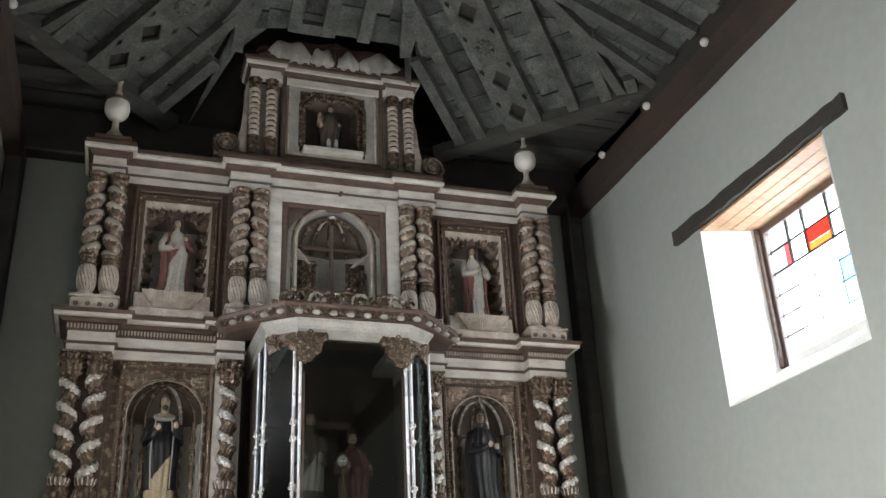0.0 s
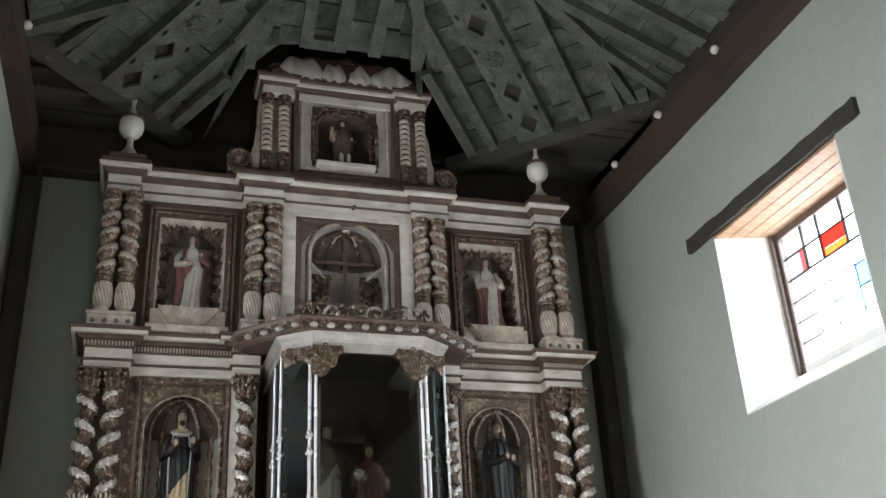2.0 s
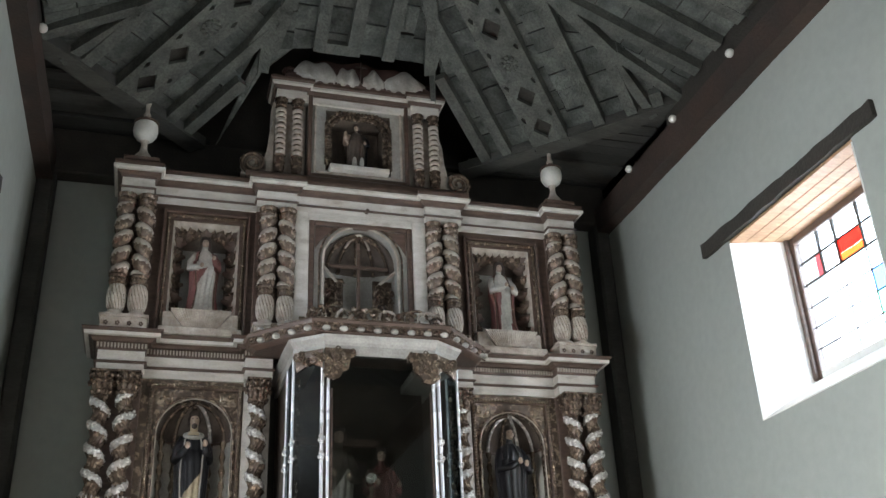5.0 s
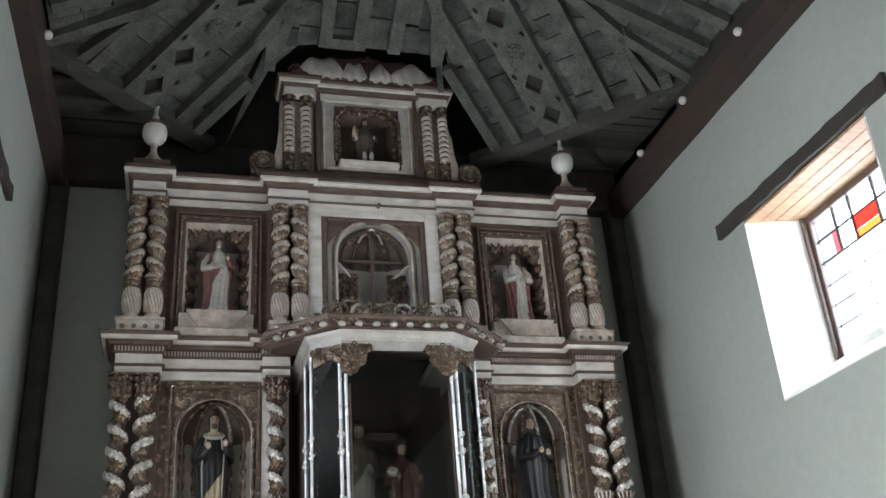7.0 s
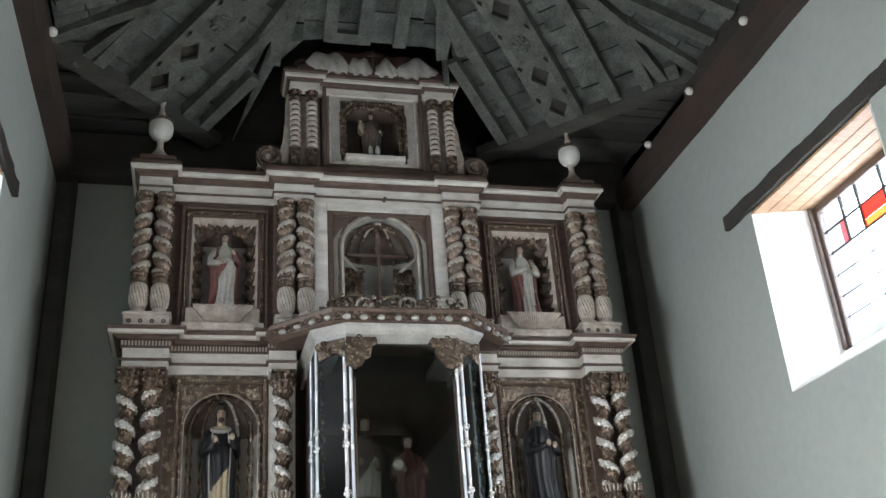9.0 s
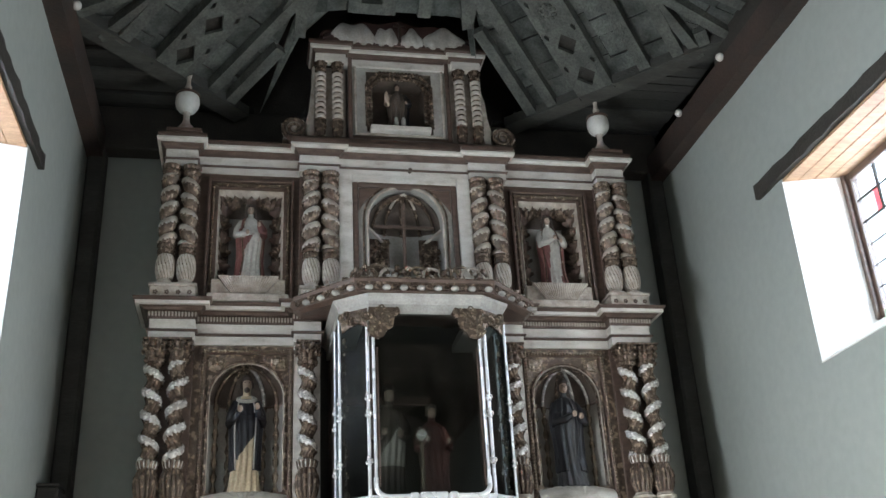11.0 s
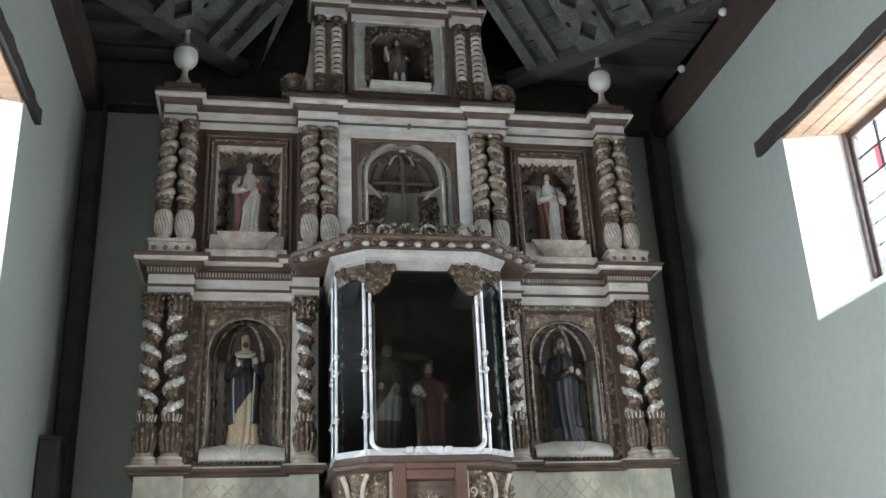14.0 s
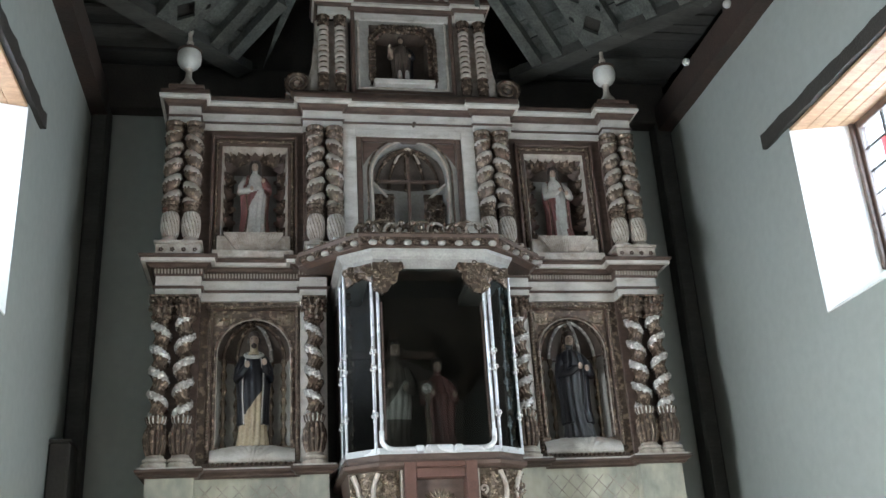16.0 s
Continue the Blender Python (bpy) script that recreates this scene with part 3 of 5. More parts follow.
bm = box(-3.65, 3.65, 1.05, BACK - 0.003, 7.662, 8.26, 0.02)
tagged(part("trim_north", bm, DARKWOOD), "dark tie beam along the end wall", "beam", kind="structure")


def knob(x, y, z):
    t = thing("ceiling_bulb", "round white lamp bulb on the wall plate", "bulb", (x, y, z), "bulbs along the wall plates")
    bm = bmesh.new()
    ball(bm, (0, 0, 0), 0.05, seg=12)
    part("globe", bm, PORCELAIN, t, smooth=True)
    s = 1 if x > 0 else -1
    bm = lathe([(0.03, 0), (0.034, 0.01), (0.034, 0.03), (0.024, 0.04)], 12)
    bm.transform(Matrix.Rotation(radians(90 * s), 4, "Y"))
    bm.transform(Matrix.Translation((s * 0.03, 0, 0)))
    part("socket", bm, DARKWOOD, t)


for y in (-2.53, -1.26, -0.09, -3.8, -5.07):
    knob(3.456, y, 7.87)
for y in (-1.36, -2.63):
    knob(-3.456, y, 7.87)

# timber posts in the corners beside the altarpiece
for e in (-1, 1):
    tagged(part("corner_post", box(min(e * 3.45, e * 3.655), max(e * 3.45, e * 3.655), 1.02, 1.295, 0, 7.66, 0.03), CORNER), "dark timber post in the wall corner", "post", kind="structure")

# ---- the altarpiece ----
altar = thing("altarpiece", "carved wooden altarpiece, white and brown with gilding", "altarpiece", (0, 0.3, 0))


def ap(name, bm, mats, parent=None, label="", smooth=False):
    """A part of the altarpiece, in the church's own measures."""
    if parent is None:
        bm.transform(Matrix.Translation((0, -0.3, 0)))
    return part(name, bm, mats, parent or altar, label, smooth)


# plan line of the lower storey's wings and of the whole upper storey
WING = [(-2.68, 0.6), (-2.68, 0.0), (-2.23, 0.0), (-2.23, 0.14), (-1.23, 0.14), (-1.23, 0.02), (-0.95, 0.02), (-0.95, 0.5)]
UPPER = [(-2.64, 0.6), (-2.64, 0.0), (-2.3, 0.0), (-2.3, 0.14), (-1.19, 0.14), (-1.19, 0.0), (-0.75, 0.0), (-0.75, 0.05)]


def mirrored(path):
    return [(-x, y) for x, y in reversed(path)]


def storey(path, base, lines):
    for name, profile, mat in lines:
        ap(name, sweep(path, [(o, base + z) for o, z in profile]), mat)


LOWER_LINES = (
    ("architrave", [(-0.1, 0.0), (0.0, 0.0), (0.0, 0.09), (-0.1, 0.09)], WHITE),
    ("fillet", [(-0.1, 0.09), (0.02, 0.092), (0.03, 0.105), (0.02, 0.116), (-0.1, 0.116)], BROWN),
    ("frieze", [(-0.1, 0.116), (0.0, 0.116), (0.0, 0.225), (-0.1, 0.225)], WHITE),
    ("bed_mould", [(-0.1, 0.225), (0.02, 0.225), (0.02, 0.30), (0.055, 0.305), (0.07, 0.325), (0.1, 0.34), (-0.1, 0.34)], BROWN),
    ("corona", [(-0.1, 0.34), (0.135, 0.34), (0.14, 0.345), (0.14, 0.378), (-0.1, 0.378)], WHITE),
    ("cymatium", [(-0.1, 0.378), (0.145, 0.378), (0.165, 0.4), (0.165, 0.415), (-0.1, 0.415)], BROWN),
)
UPPER_LINES = (
    ("architrave", [(-0.1, 0.0), (0.0, 0.0), (0.0, 0.075), (-0.1, 0.075)], WHITE),
    ("fillet", [(-0.1, 0.075), (0.015, 0.078), (0.022, 0.088), (0.015, 0.098), (-0.1, 0.098)], BROWN),
    ("frieze", [(-0.1, 0.098), (0.0, 0.098), (0.0, 0.205), (-0.1, 0.205)], WHITE),
    ("bed_mould", [(-0.1, 0.205), (0.012, 0.205), (0.02, 0.23), (0.05, 0.25), (0.06, 0.265), (-0.1, 0.265)], BROWN),
    ("corona", [(-0.1, 0.265), (0.085, 0.268), (0.1, 0.29), (0.1, 0.315), (-0.1, 0.315)], WHITE),
    ("cymatium", [(-0.1, 0.315), (0.07, 0.315), (0.09, 0.34), (0.09, 0.375), (0.04, 0.40), (-0.1, 0.40)], BROWN),
)
for path in (WING, mirrored(WING)):
    storey(path, 4.86, LOWER_LINES)
storey(UPPER + mirrored(UPPER), 6.87, UPPER_LINES)

# dentils under the lower cornice
DENTIL = mesh_of("dentil", box(-0.008, 0.008, -0.048, -0.015, 5.106, 5.148), CREAM)
for path in (WING, mirrored(WING)):
    for (xa, ya), (xb, yb) in zip(path, path[1:]):
        if abs(ya - yb) > 1e-6:
            continue
        n = int((xb - xa + 0.04) / 0.031)
        for i in range(n):
            part("dentil", DENTIL, None, altar, at=pose(xa - 0.02 + (xb - xa + 0.04) * (i + 0.5) / n, ya - 0.3, 0))

# ---- columns ----
def twisted(h, r, pitch, hand, depth, band, lumps, seg=44, slope=1.0):
    """A spiral shaft: brown body with a paler carved band winding round it."""
    bm = bmesh.new()
    n = max(int(h / 0.0095), 20)
    rows, phase = [], []
    for j in range(n + 1):
        z = h * j / n
        ring, ph = [], []
        for i in range(seg):
            a = 2 * math.pi * i / seg
            t = (z / pitch - hand * slope * a / (2 * math.pi)) % 1.0
            w = 0.5 - 0.5 * math.cos(2 * math.pi * t)
            k = r * (1 - depth + depth * w ** 0.8)
            wob = noise.noise(Vector((math.cos(a) * 3.2, math.sin(a) * 3.2, z * 34 + hand)))
            t = t + 0.10 * wob
            if abs(t - 0.5) < band / 2:
                k += lumps * (0.45 + 1.1 * noise.noise(Vector((math.cos(a) * 5, math.sin(a) * 5, z * 60))))
            else:
                k += 0.006 * math.sin(a * 11 + hand * z * 70)
            ring.append(bm.verts.new((k * math.cos(a), k * math.sin(a), z)))
            ph.append(t)
        rows.append(ring)
        phase.append(ph)
    for j in range(n):
        for i in range(seg):
            f = bm.faces.new((rows[j][i], rows[j][(i + 1) % seg], rows[j + 1][(i + 1) % seg], rows[j + 1][i]))
            f.smooth = True
            t = phase[j][i]
            f.material_index = 1 if abs(t - 0.5) < band / 2 else 0
    bm.faces.new(rows[0])
    bm.faces.new(rows[-1])
    return bm


def upper_shaft(h, r, pitch, hand, seg=28):
    bm = bmesh.new()
    n = int(h / 0.011)
    rows, ts = [], []
    for j in range(n + 1):
        z = h * j / n
        ring, tt = [], []
        for i in range(seg):
            a = 2 * math.pi * i / seg
            t = (z / pitch - hand * a / (2 * math.pi)) % 1.0
            bulge = math.sin(math.pi * min(t / 0.92, 1.0)) ** 0.55
            k = r * (0.60 + 0.40 * bulge)
            if t < 0.47:
                k += 0.006 * math.sin(a * 9)
            if 0.47 <= t < 0.88:
                k += 0.005 + 0.004 * math.sin(a * 11 + z * 60)
            ring.append(bm.verts.new((k * math.cos(a), k * math.sin(a), z)))
            tt.append(t + 0.05 * math.sin(a * 16))
        rows.append(ring)
        ts.append(tt)
    for j in range(n):
        for i in range(seg):
            f = bm.faces.new((rows[j][i], rows[j][(i + 1) % seg], rows[j + 1][(i + 1) % seg], rows[j + 1][i]))
            f.smooth = True
            f.material_index = 1 if 0.47 <= ts[j][i] < 0.88 else 0
    bm.faces.new(rows[0])
    bm.faces.new(rows[-1])
    return bm


def leafy(profile, petals, depth, seg=40, twist=0.0, grooves=False):
    """A turned piece carved with petals; grooves marks the hollows between them with the second material."""
    if twist:
        fine = []
        for (r0, z0), (r1, z1) in zip(profile, profile[1:]):
            fine += [(r0 + (r1 - r0) * k / 4, z0 + (z1 - z0) * k / 4) for k in range(4)]
        profile = fine + [profile[-1]]
    bm = lathe(profile, seg, shape=lambda a, z: 1 - depth / 2 + depth * abs(math.sin(petals * a / 2 + twist * z)))
    if grooves:
        for f in bm.faces:
            c = f.calc_center_median()
            if len(f.verts) == 4 and abs(math.sin(petals * math.atan2(c.y, c.x) / 2 + twist * c.z)) < (0.22 if twist else 0.3):
                f.material_index = 1
    return bm


def capital(z0, h, r0, r1):
    """A capital of two rows of curling leaves under a square abacus."""
    bm = leafy([(r0, z0), (r0 * 1.18, z0 + 0.03), (r0 * 1.0, z0 + 0.05), (r0 * 1.1, z0 + h * 0.45), (r0 * 1.38, z0 + h * 0.55), (r0 * 1.05, z0 + h * 0.6), (r0 * 1.2, z0 + h * 0.85), (r1, z0 + h - 0.03), (r1 * 0.85, z0 + h - 0.02)], 8, 0.3, 48)
    for z, rr in ((z0 + h * 0.5, r0 * 1.4), (z0 + h * 0.82, r0 * 1.42)):
        for k in range(8):
            a = 2 * math.pi * (k + (0.5 if z > z0 + h * 0.6 else 0)) / 8
            ball(bm, (rr * math.cos(a), rr * math.sin(a), z), 0.021, (1, 1, 1.5), 6)
    for k in range(4):
        a = math.pi / 4 + k * math.pi / 2
        ball(bm, (r1 * 0.98 * math.cos(a), r1 * 0.98 * math.sin(a), z0 + h - 0.055), 0.026, seg=8)
    box(-r1 * 0.98, r1 * 0.98, -r1 * 0.98, r1 * 0.98, z0 + h - 0.022, z0 + h, 0.004, bm)
    return bm


LOW = {}
for hand in (-1, 1):
    LOW[hand] = mesh_of("column", twisted(0.99, 0.09, 0.232, hand, 0.40, 0.36, 0.02), [GILT, PALE])
LOW["base"] = mesh_of("base", lathe([(0.125, 0), (0.13, 0.015), (0.13, 0.035), (0.105, 0.05), (0.118, 0.062), (0.118, 0.082), (0.09, 0.098), (0.082, 0.12)], 24), CREAM, True)
LOW["urn"] = mesh_of("urn", leafy([(0.075, 0.12), (0.092, 0.15), (0.108, 0.21), (0.116, 0.28), (0.108, 0.34), (0.086, 0.395), (0.078, 0.42)], 12, 0.2, 96, 0.0, True), [GILT, NICHE], True)
LOW["collar"] = mesh_of("collar", leafy([(0.08, 0.42), (0.092, 0.43), (0.098, 0.455), (0.106, 0.49), (0.08, 0.505)], 14, 0.16, 84, 0.0, True), [GILT, PALE], True)
LOW["capital"] = mesh_of("capital", capital(1.48, 0.24, 0.086, 0.125), GILT, True)


def low_column(x, y, hand):
    z = 3.14
    c = part("column", LOW[hand], None, altar, "twisted column, gilded with silvery vine bands", at=pose(x, y - 0.3, z + 0.495))
    for key in ("base", "urn", "collar", "capital"):
        part(key, LOW[key], None, c, at=pose(0, 0, -0.495))


for s in (-1, 1):
    low_column(s * 2.6, 0.03, s)
    low_column(s * 2.365, 0.03, -s)
    low_column(s * 1.085, 0.06, s)

UP = {}
for hand in (-1, 1):
    UP[hand] = mesh_of("column", upper_shaft(0.83, 0.098, 0.190, hand), [GILT, CREAM])
UP["base"] = mesh_of("base", lathe([(0.095, 0), (0.105, 0.012), (0.105, 0.03), (0.075, 0.045), (0.07, 0.07)], 24), CREAM, True)
UP["urn"] = mesh_of("urn", leafy([(0.06, 0.07), (0.082, 0.10), (0.094, 0.16), (0.096, 0.24), (0.088, 0.31), (0.07, 0.352)], 16, 0.10, 128, 24.0, True), [CREAM, GILT], True)
UP["collar"] = mesh_of("collar", leafy([(0.07, 0.352), (0.088, 0.36), (0.092, 0.40), (0.08, 0.43), (0.096, 0.455), (0.07, 0.47)], 14, 0.07, 56), GILT, True)
UP["capital"] = mesh_of("capital", leafy([(0.07, 1.29), (0.09, 1.31), (0.098, 1.35), (0.085, 1.375), (0.1, 1.40), (0.103, 1.42), (0.08, 1.43)], 14, 0.07, 56), GILT, True)


def upper_column(x, y, hand):
    c = part("column", UP[hand], None, altar, "bulging spiral column, brown with worn white edges", at=pose(x, y - 0.3, 5.44 + 0.465))
    for key in ("base", "urn", "collar", "capital"):
        part(key, UP[key], None, c, at=pose(0, 0, -0.465))


for s in (-1, 1):
    for x, y in ((2.565, 0.02), (2.355, 0.02), (1.055, 0.03), (0.845, 0.03)):
        upper_column(s * x, y, -s if x in (2.565, 1.055) else s)
    # plinth blocks with little carved flowers
    for x0, x1 in ((2.24, 2.69), (0.74, 1.17)):
        a, b = min(s * x0, s * x1), max(s * x0, s * x1)
        pl = ap("plinth", box(a, b, -0.1, 0.3, 5.275, 5.405, 0.006), CREAM)
        bm = bmesh.new()
        box(a - 0.015, b + 0.015, -0.3 - 0.118, 0.02, 5.405, 5.44, 0.006, bm)
        part("cap", bm, CREAM, pl)
        for k in range(4):
            bm = bmesh.new()
            x = a + (b - a) * (k + 0.5) / 4
            for q in range(5):
                an = 2 * math.pi * q / 5
                ball(bm, (x + 0.016 * math.cos(an), -0.402, 5.34 + 0.016 * math.sin(an)), 0.011, seg=6)
            part("rosette", bm, BROWN, pl)

# ---- piers, panels and niches ----
for s in (-1, 1):
    def sx(a, b):
        return (s * a, s * b) if s > 0 else (s * b, s * a)
    for a, b in ((2.235, 2.66), (0.95, 1.225)):
        x0, x1 = sx(a, b)
        ap("pier", box(x0, x1, 0.14, 0.6, 3.14, 4.87, 0.008), BROWN if a > 2 else WHITE)
    for a, b in ((2.285, 2.62), (0.755, 1.185)):
        x0, x1 = sx(a, b)
        ap("pier", box(x0, x1, 0.13, 0.6, 5.27, 6.88, 0.008), BROWN)
    # lower bay: gilded front with an arched niche, rope mouldings and a shell sill
    x0, x1 = sx(1.225, 2.235)
    cx = s * 1.69
    ap("niche_front", holed_panel(x0, x1, 3.14, 4.87, cx, 0.37, 4.30, 0.17, 0.1, low=3.36), GILT, label="gilded panel round an arched niche")
    for off, wd, zt in ((0.44, 0.05, 4.78),):
        for e in (-1, 1):
            xx = cx + e * off
            ap("frame_strip", box(xx - wd / 2, xx + wd / 2, 0.13, 0.18, 3.2, zt + 0.04, 0.012), BROWN)
            bm = bmesh.new()
            for k in range(46):
                z = 3.22 + k * 0.0345
                ball(bm, (xx, 0.125, z), 0.021, (1.0, 0.8, 0.7), 6)
            ap("rope_moulding", bm, GOLD, smooth=True)
        ap("frame_strip", box(cx - 0.49, cx + 0.49, 0.13, 0.18, 4.765, 4.815, 0.012), BROWN)
        ap("rope_moulding", beads(cx - 0.45, cx + 0.45, 4.79, 4.79, 0.125, 0.022, 0.034), GOLD, smooth=True)
    # pale roll round the arch
    pts = [(cx - 0.385, 0.15, 3.38), (cx - 0.385, 0.15, 3.9)] + [(cx - 0.385 * math.cos(math.pi * k / 24), 0.15, 4.30 + 0.385 * math.sin(math.pi * k / 24)) for k in range(25)] + [(cx + 0.385, 0.15, 3.9), (cx + 0.385, 0.15, 3.38)]
    ap("arch_roll", tube(pts, 0.014, 8), GILT, smooth=True)
    pts = [(cx + (p[0] - cx) * 0.955, 0.165, 4.30 + (p[2] - 4.30) * (0.955 if p[2] > 4.3 else 1)) for p in pts]
    ap("arch_roll", tube(pts, 0.007, 6), CREAM, smooth=True)
    # carved spandrels
    for e in (-1, 1):
        bm = carving(min(cx + e * 0.23, cx + e * 0.4), max(cx + e * 0.23, cx + e * 0.4), 4.60, 4.74, 0.168, 0.025, 5 + e + s, 12, 10, 16)
        ap("spandrel_carving", bm, GOLD, smooth=True)
    # hollow of the niche: ribbed half dome over a straight back
    bm = bmesh.new()
    n, m = 16, 8
    cols = []
    for k in range(n + 1):
        a = math.pi * k / n
        rr = 0.37
        d = Vector((-math.cos(a) * rr, math.sin(a) * 0.27))
        col = [bm.verts.new((cx + d.x, 0.265 + d.y, 3.36)), bm.verts.new((cx + d.x, 0.265 + d.y, 4.3))]
        for q in range(1, m + 1):
            b = math.pi / 2 * q / m
            col.append(bm.verts.new((cx + d.x * math.cos(b), 0.265 + d.y * math.cos(b), 4.3 + 0.37 * math.sin(b))))
        cols.append(col)
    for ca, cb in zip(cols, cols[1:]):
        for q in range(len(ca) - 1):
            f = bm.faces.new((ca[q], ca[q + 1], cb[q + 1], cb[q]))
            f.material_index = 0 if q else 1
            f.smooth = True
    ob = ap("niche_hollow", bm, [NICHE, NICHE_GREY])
    for k in range(1, 6):
        a = math.pi * k / 6
        pts = [(cx - math.cos(a) * 0.36 * math.cos(b), 0.255 + 0.26 * math.sin(a) * math.cos(b), 4.29 + 0.365 * math.sin(b)) for b in [math.pi / 2 * q / 8 for q in range(9)]]
        ap("dome_rib", tube(pts, 0.02, 6, taper=lambda t: 1 + 0.3 * math.sin(t * 50)), PALE if (k * s) in (4, -4, 5, 2) else GILT, smooth=True)
    for k in (1, 2, 4, 5):
        a = math.pi * k / 6
        pts = [(cx - math.cos(a) * 0.35, 0.25 + 0.255 * math.sin(a), z) for z in [3.37 + 0.92 * q / 24 for q in range(25)]]
        ap("niche_carving", tube(pts, 0.035, 6, taper=lambda t: 0.7 + 0.3 * math.sin(t * 40)), GOLD, smooth=True)
    pts = [(cx - math.cos(math.pi * k / 16) * 0.365, 0.258 + 0.265 * math.sin(math.pi * k / 16), 4.29) for k in range(17)]
    ap("string_course", tube(pts, 0.014, 6), BROWN, smooth=True)
    # sill carved as a fan
    bm = bmesh.new()
    n, m = 72, 10
    rows = []
    for q in range(m + 1):
        v = q / m
        row = []
        for k in range(n + 1):
            u = k / n * 2 - 1
            an = math.atan2(v * 0.17 + 0.03, u * 0.41)
            g = 0.032 * abs(math.sin(10 * an)) * max(0.0, 1 - (u / 0.62) ** 2)
            row.append(bm.verts.new((cx + u * 0.412, 0.035 + 0.05 * u * u + 0.13 * v ** 2.2 - g, 3.195 + 0.175 * v ** 0.8 * (1 - 0.12 * u * u))))
        rows.append(row)
    rows.append([bm.verts.new((w.co.x, 0.5, w.co.z)) for w in rows[-1]])
    rows.insert(0, [bm.verts.new((w.co.x, 0.17, 3.192)) for w in rows[0]])
    for p, q in zip(rows, rows[1:]):
        for k in range(n):
            bm.faces.new((p[k], p[k + 1], q[k + 1], q[k])).smooth = True
    ap("fan_sill", bm, WHITE, label="pale sill carved as a fan")
    ap("bead_moulding", beads(cx - 0.44, cx + 0.44, 3.175, 3.175, 0.09, 0.02, 0.045), GILT, smooth=True)
    ap("niche_foot", box(cx - 0.48, cx + 0.48, 0.11, 0.3, 3.141, 3.19, 0.008), BROWN)

    # upper bay: square niche with a jagged leaf border
    x0, x1 = sx(1.185, 2.285)
    nx, z0, z1 = s * 1.71, 5.45, 6.68
    hw, dp = 0.355, 0.29
    for name, q in (("bay_side", (min(x0, nx - hw), nx - hw, 5.27, 6.88)), ("bay_side", (nx + hw, max(x1, nx + hw), 5.27, 6.88)), ("bay_head", (nx - hw, nx + hw, z1, 6.88)), ("bay_foot", (nx - hw, nx + hw, 5.27, z0))):
        ap(name, box(q[0], q[1], 0.16, 0.6, q[2], q[3]), BROWN)
    for inset, wd, yy, mat in ((0.0, 0.035, 0.105, BROWN), (0.05, 0.03, 0.125, GILT)):
        o = hw + 0.115 - inset
        t0, t1 = z0 - 0.1 + inset, z1 + 0.115 - inset
        bm = bmesh.new()
        for q in ((nx - o, nx - o + wd, t0, t1), (nx + o - wd, nx + o, t0, t1), (nx - o + wd, nx + o - wd, t1 - wd, t1)):
            box(q[0], q[1], yy, 0.165, q[2], q[3], 0.008, bm)
        ap("niche_frame", bm, mat)
    for (xa, za, xb, zb) in ((nx - hw - 0.05, z0 - 0.05, nx - hw - 0.05, z1 + 0.05), (nx + hw + 0.05, z0 - 0.05, nx + hw + 0.05, z1 + 0.05), (nx - hw - 0.05, z1 + 0.05, nx + hw + 0.05, z1 + 0.05)):
        ap("bead_moulding", beads(xa, xb, za, zb, 0.12, 0.014, 0.03), GOLD, smooth=True)
    # splayed lining, pale at its outer edge, and grey back
    bw = 0.235
    bm = bmesh.new()
    rings = []
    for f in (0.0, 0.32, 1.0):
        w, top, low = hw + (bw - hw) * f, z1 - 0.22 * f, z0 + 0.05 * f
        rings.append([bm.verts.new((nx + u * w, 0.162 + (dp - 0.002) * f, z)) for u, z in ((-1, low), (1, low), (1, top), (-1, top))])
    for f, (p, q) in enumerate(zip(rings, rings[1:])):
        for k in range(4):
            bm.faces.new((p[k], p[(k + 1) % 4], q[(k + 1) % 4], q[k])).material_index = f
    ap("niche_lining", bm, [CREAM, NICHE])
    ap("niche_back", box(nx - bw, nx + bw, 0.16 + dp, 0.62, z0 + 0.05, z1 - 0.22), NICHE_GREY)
    # carved brown leaves lie on the splay, their ragged tips towards the pale edge
    rng = random.Random(3 + s)
    def leaf(p, d, w, into):
        """One carved leaf from p along d, w wide, sloping into the niche."""
        bm = bmesh.new()
        d = Vector((d[0], into, d[1]))
        side = Vector((-d.z, 0, d.x)).normalized()
        p = Vector(p)
        k = 5
        ctr = [p + d * (t / k) for t in range(k + 1)]
        wid = [1.0, 1.05, 0.62, 0.78, 0.30, 0.0]
        L = [bm.verts.new(c + side * w * q + Vector((0, -0.006, 0))) for c, q in zip(ctr, wid)]
        R = [bm.verts.new(c - side * w * q + Vector((0, -0.006, 0))) for c, q in zip(ctr, wid)]
        C = [bm.verts.new(c + Vector((0, -0.03, 0))) for c in ctr]
        B = [bm.verts.new(c + Vector((0, 0.012, 0))) for c in ctr]
        for i in range(k):
            for q in ((L[i], L[i + 1], C[i + 1], C[i]), (C[i], C[i + 1], R[i + 1], R[i]), (R[i], R[i + 1], B[i + 1], B[i]), (B[i], B[i + 1], L[i + 1], L[i])):
                bm.faces.new(q)
        return bm
    for k in range(7):
        z = z0 - 0.01 + 0.165 * k
        for e in (-1, 1):
            ap("leaf", leaf((nx + e * (hw - 0.085), 0.325, z), (e * 0.05, 0.085), 0.082, -0.13), GILT if k % 2 else BROWN)
            ap("leaf", leaf((nx + e * (hw - 0.075), 0.31, z + 0.07), (e * 0.05, 0.05), 0.055, -0.115), GILT)
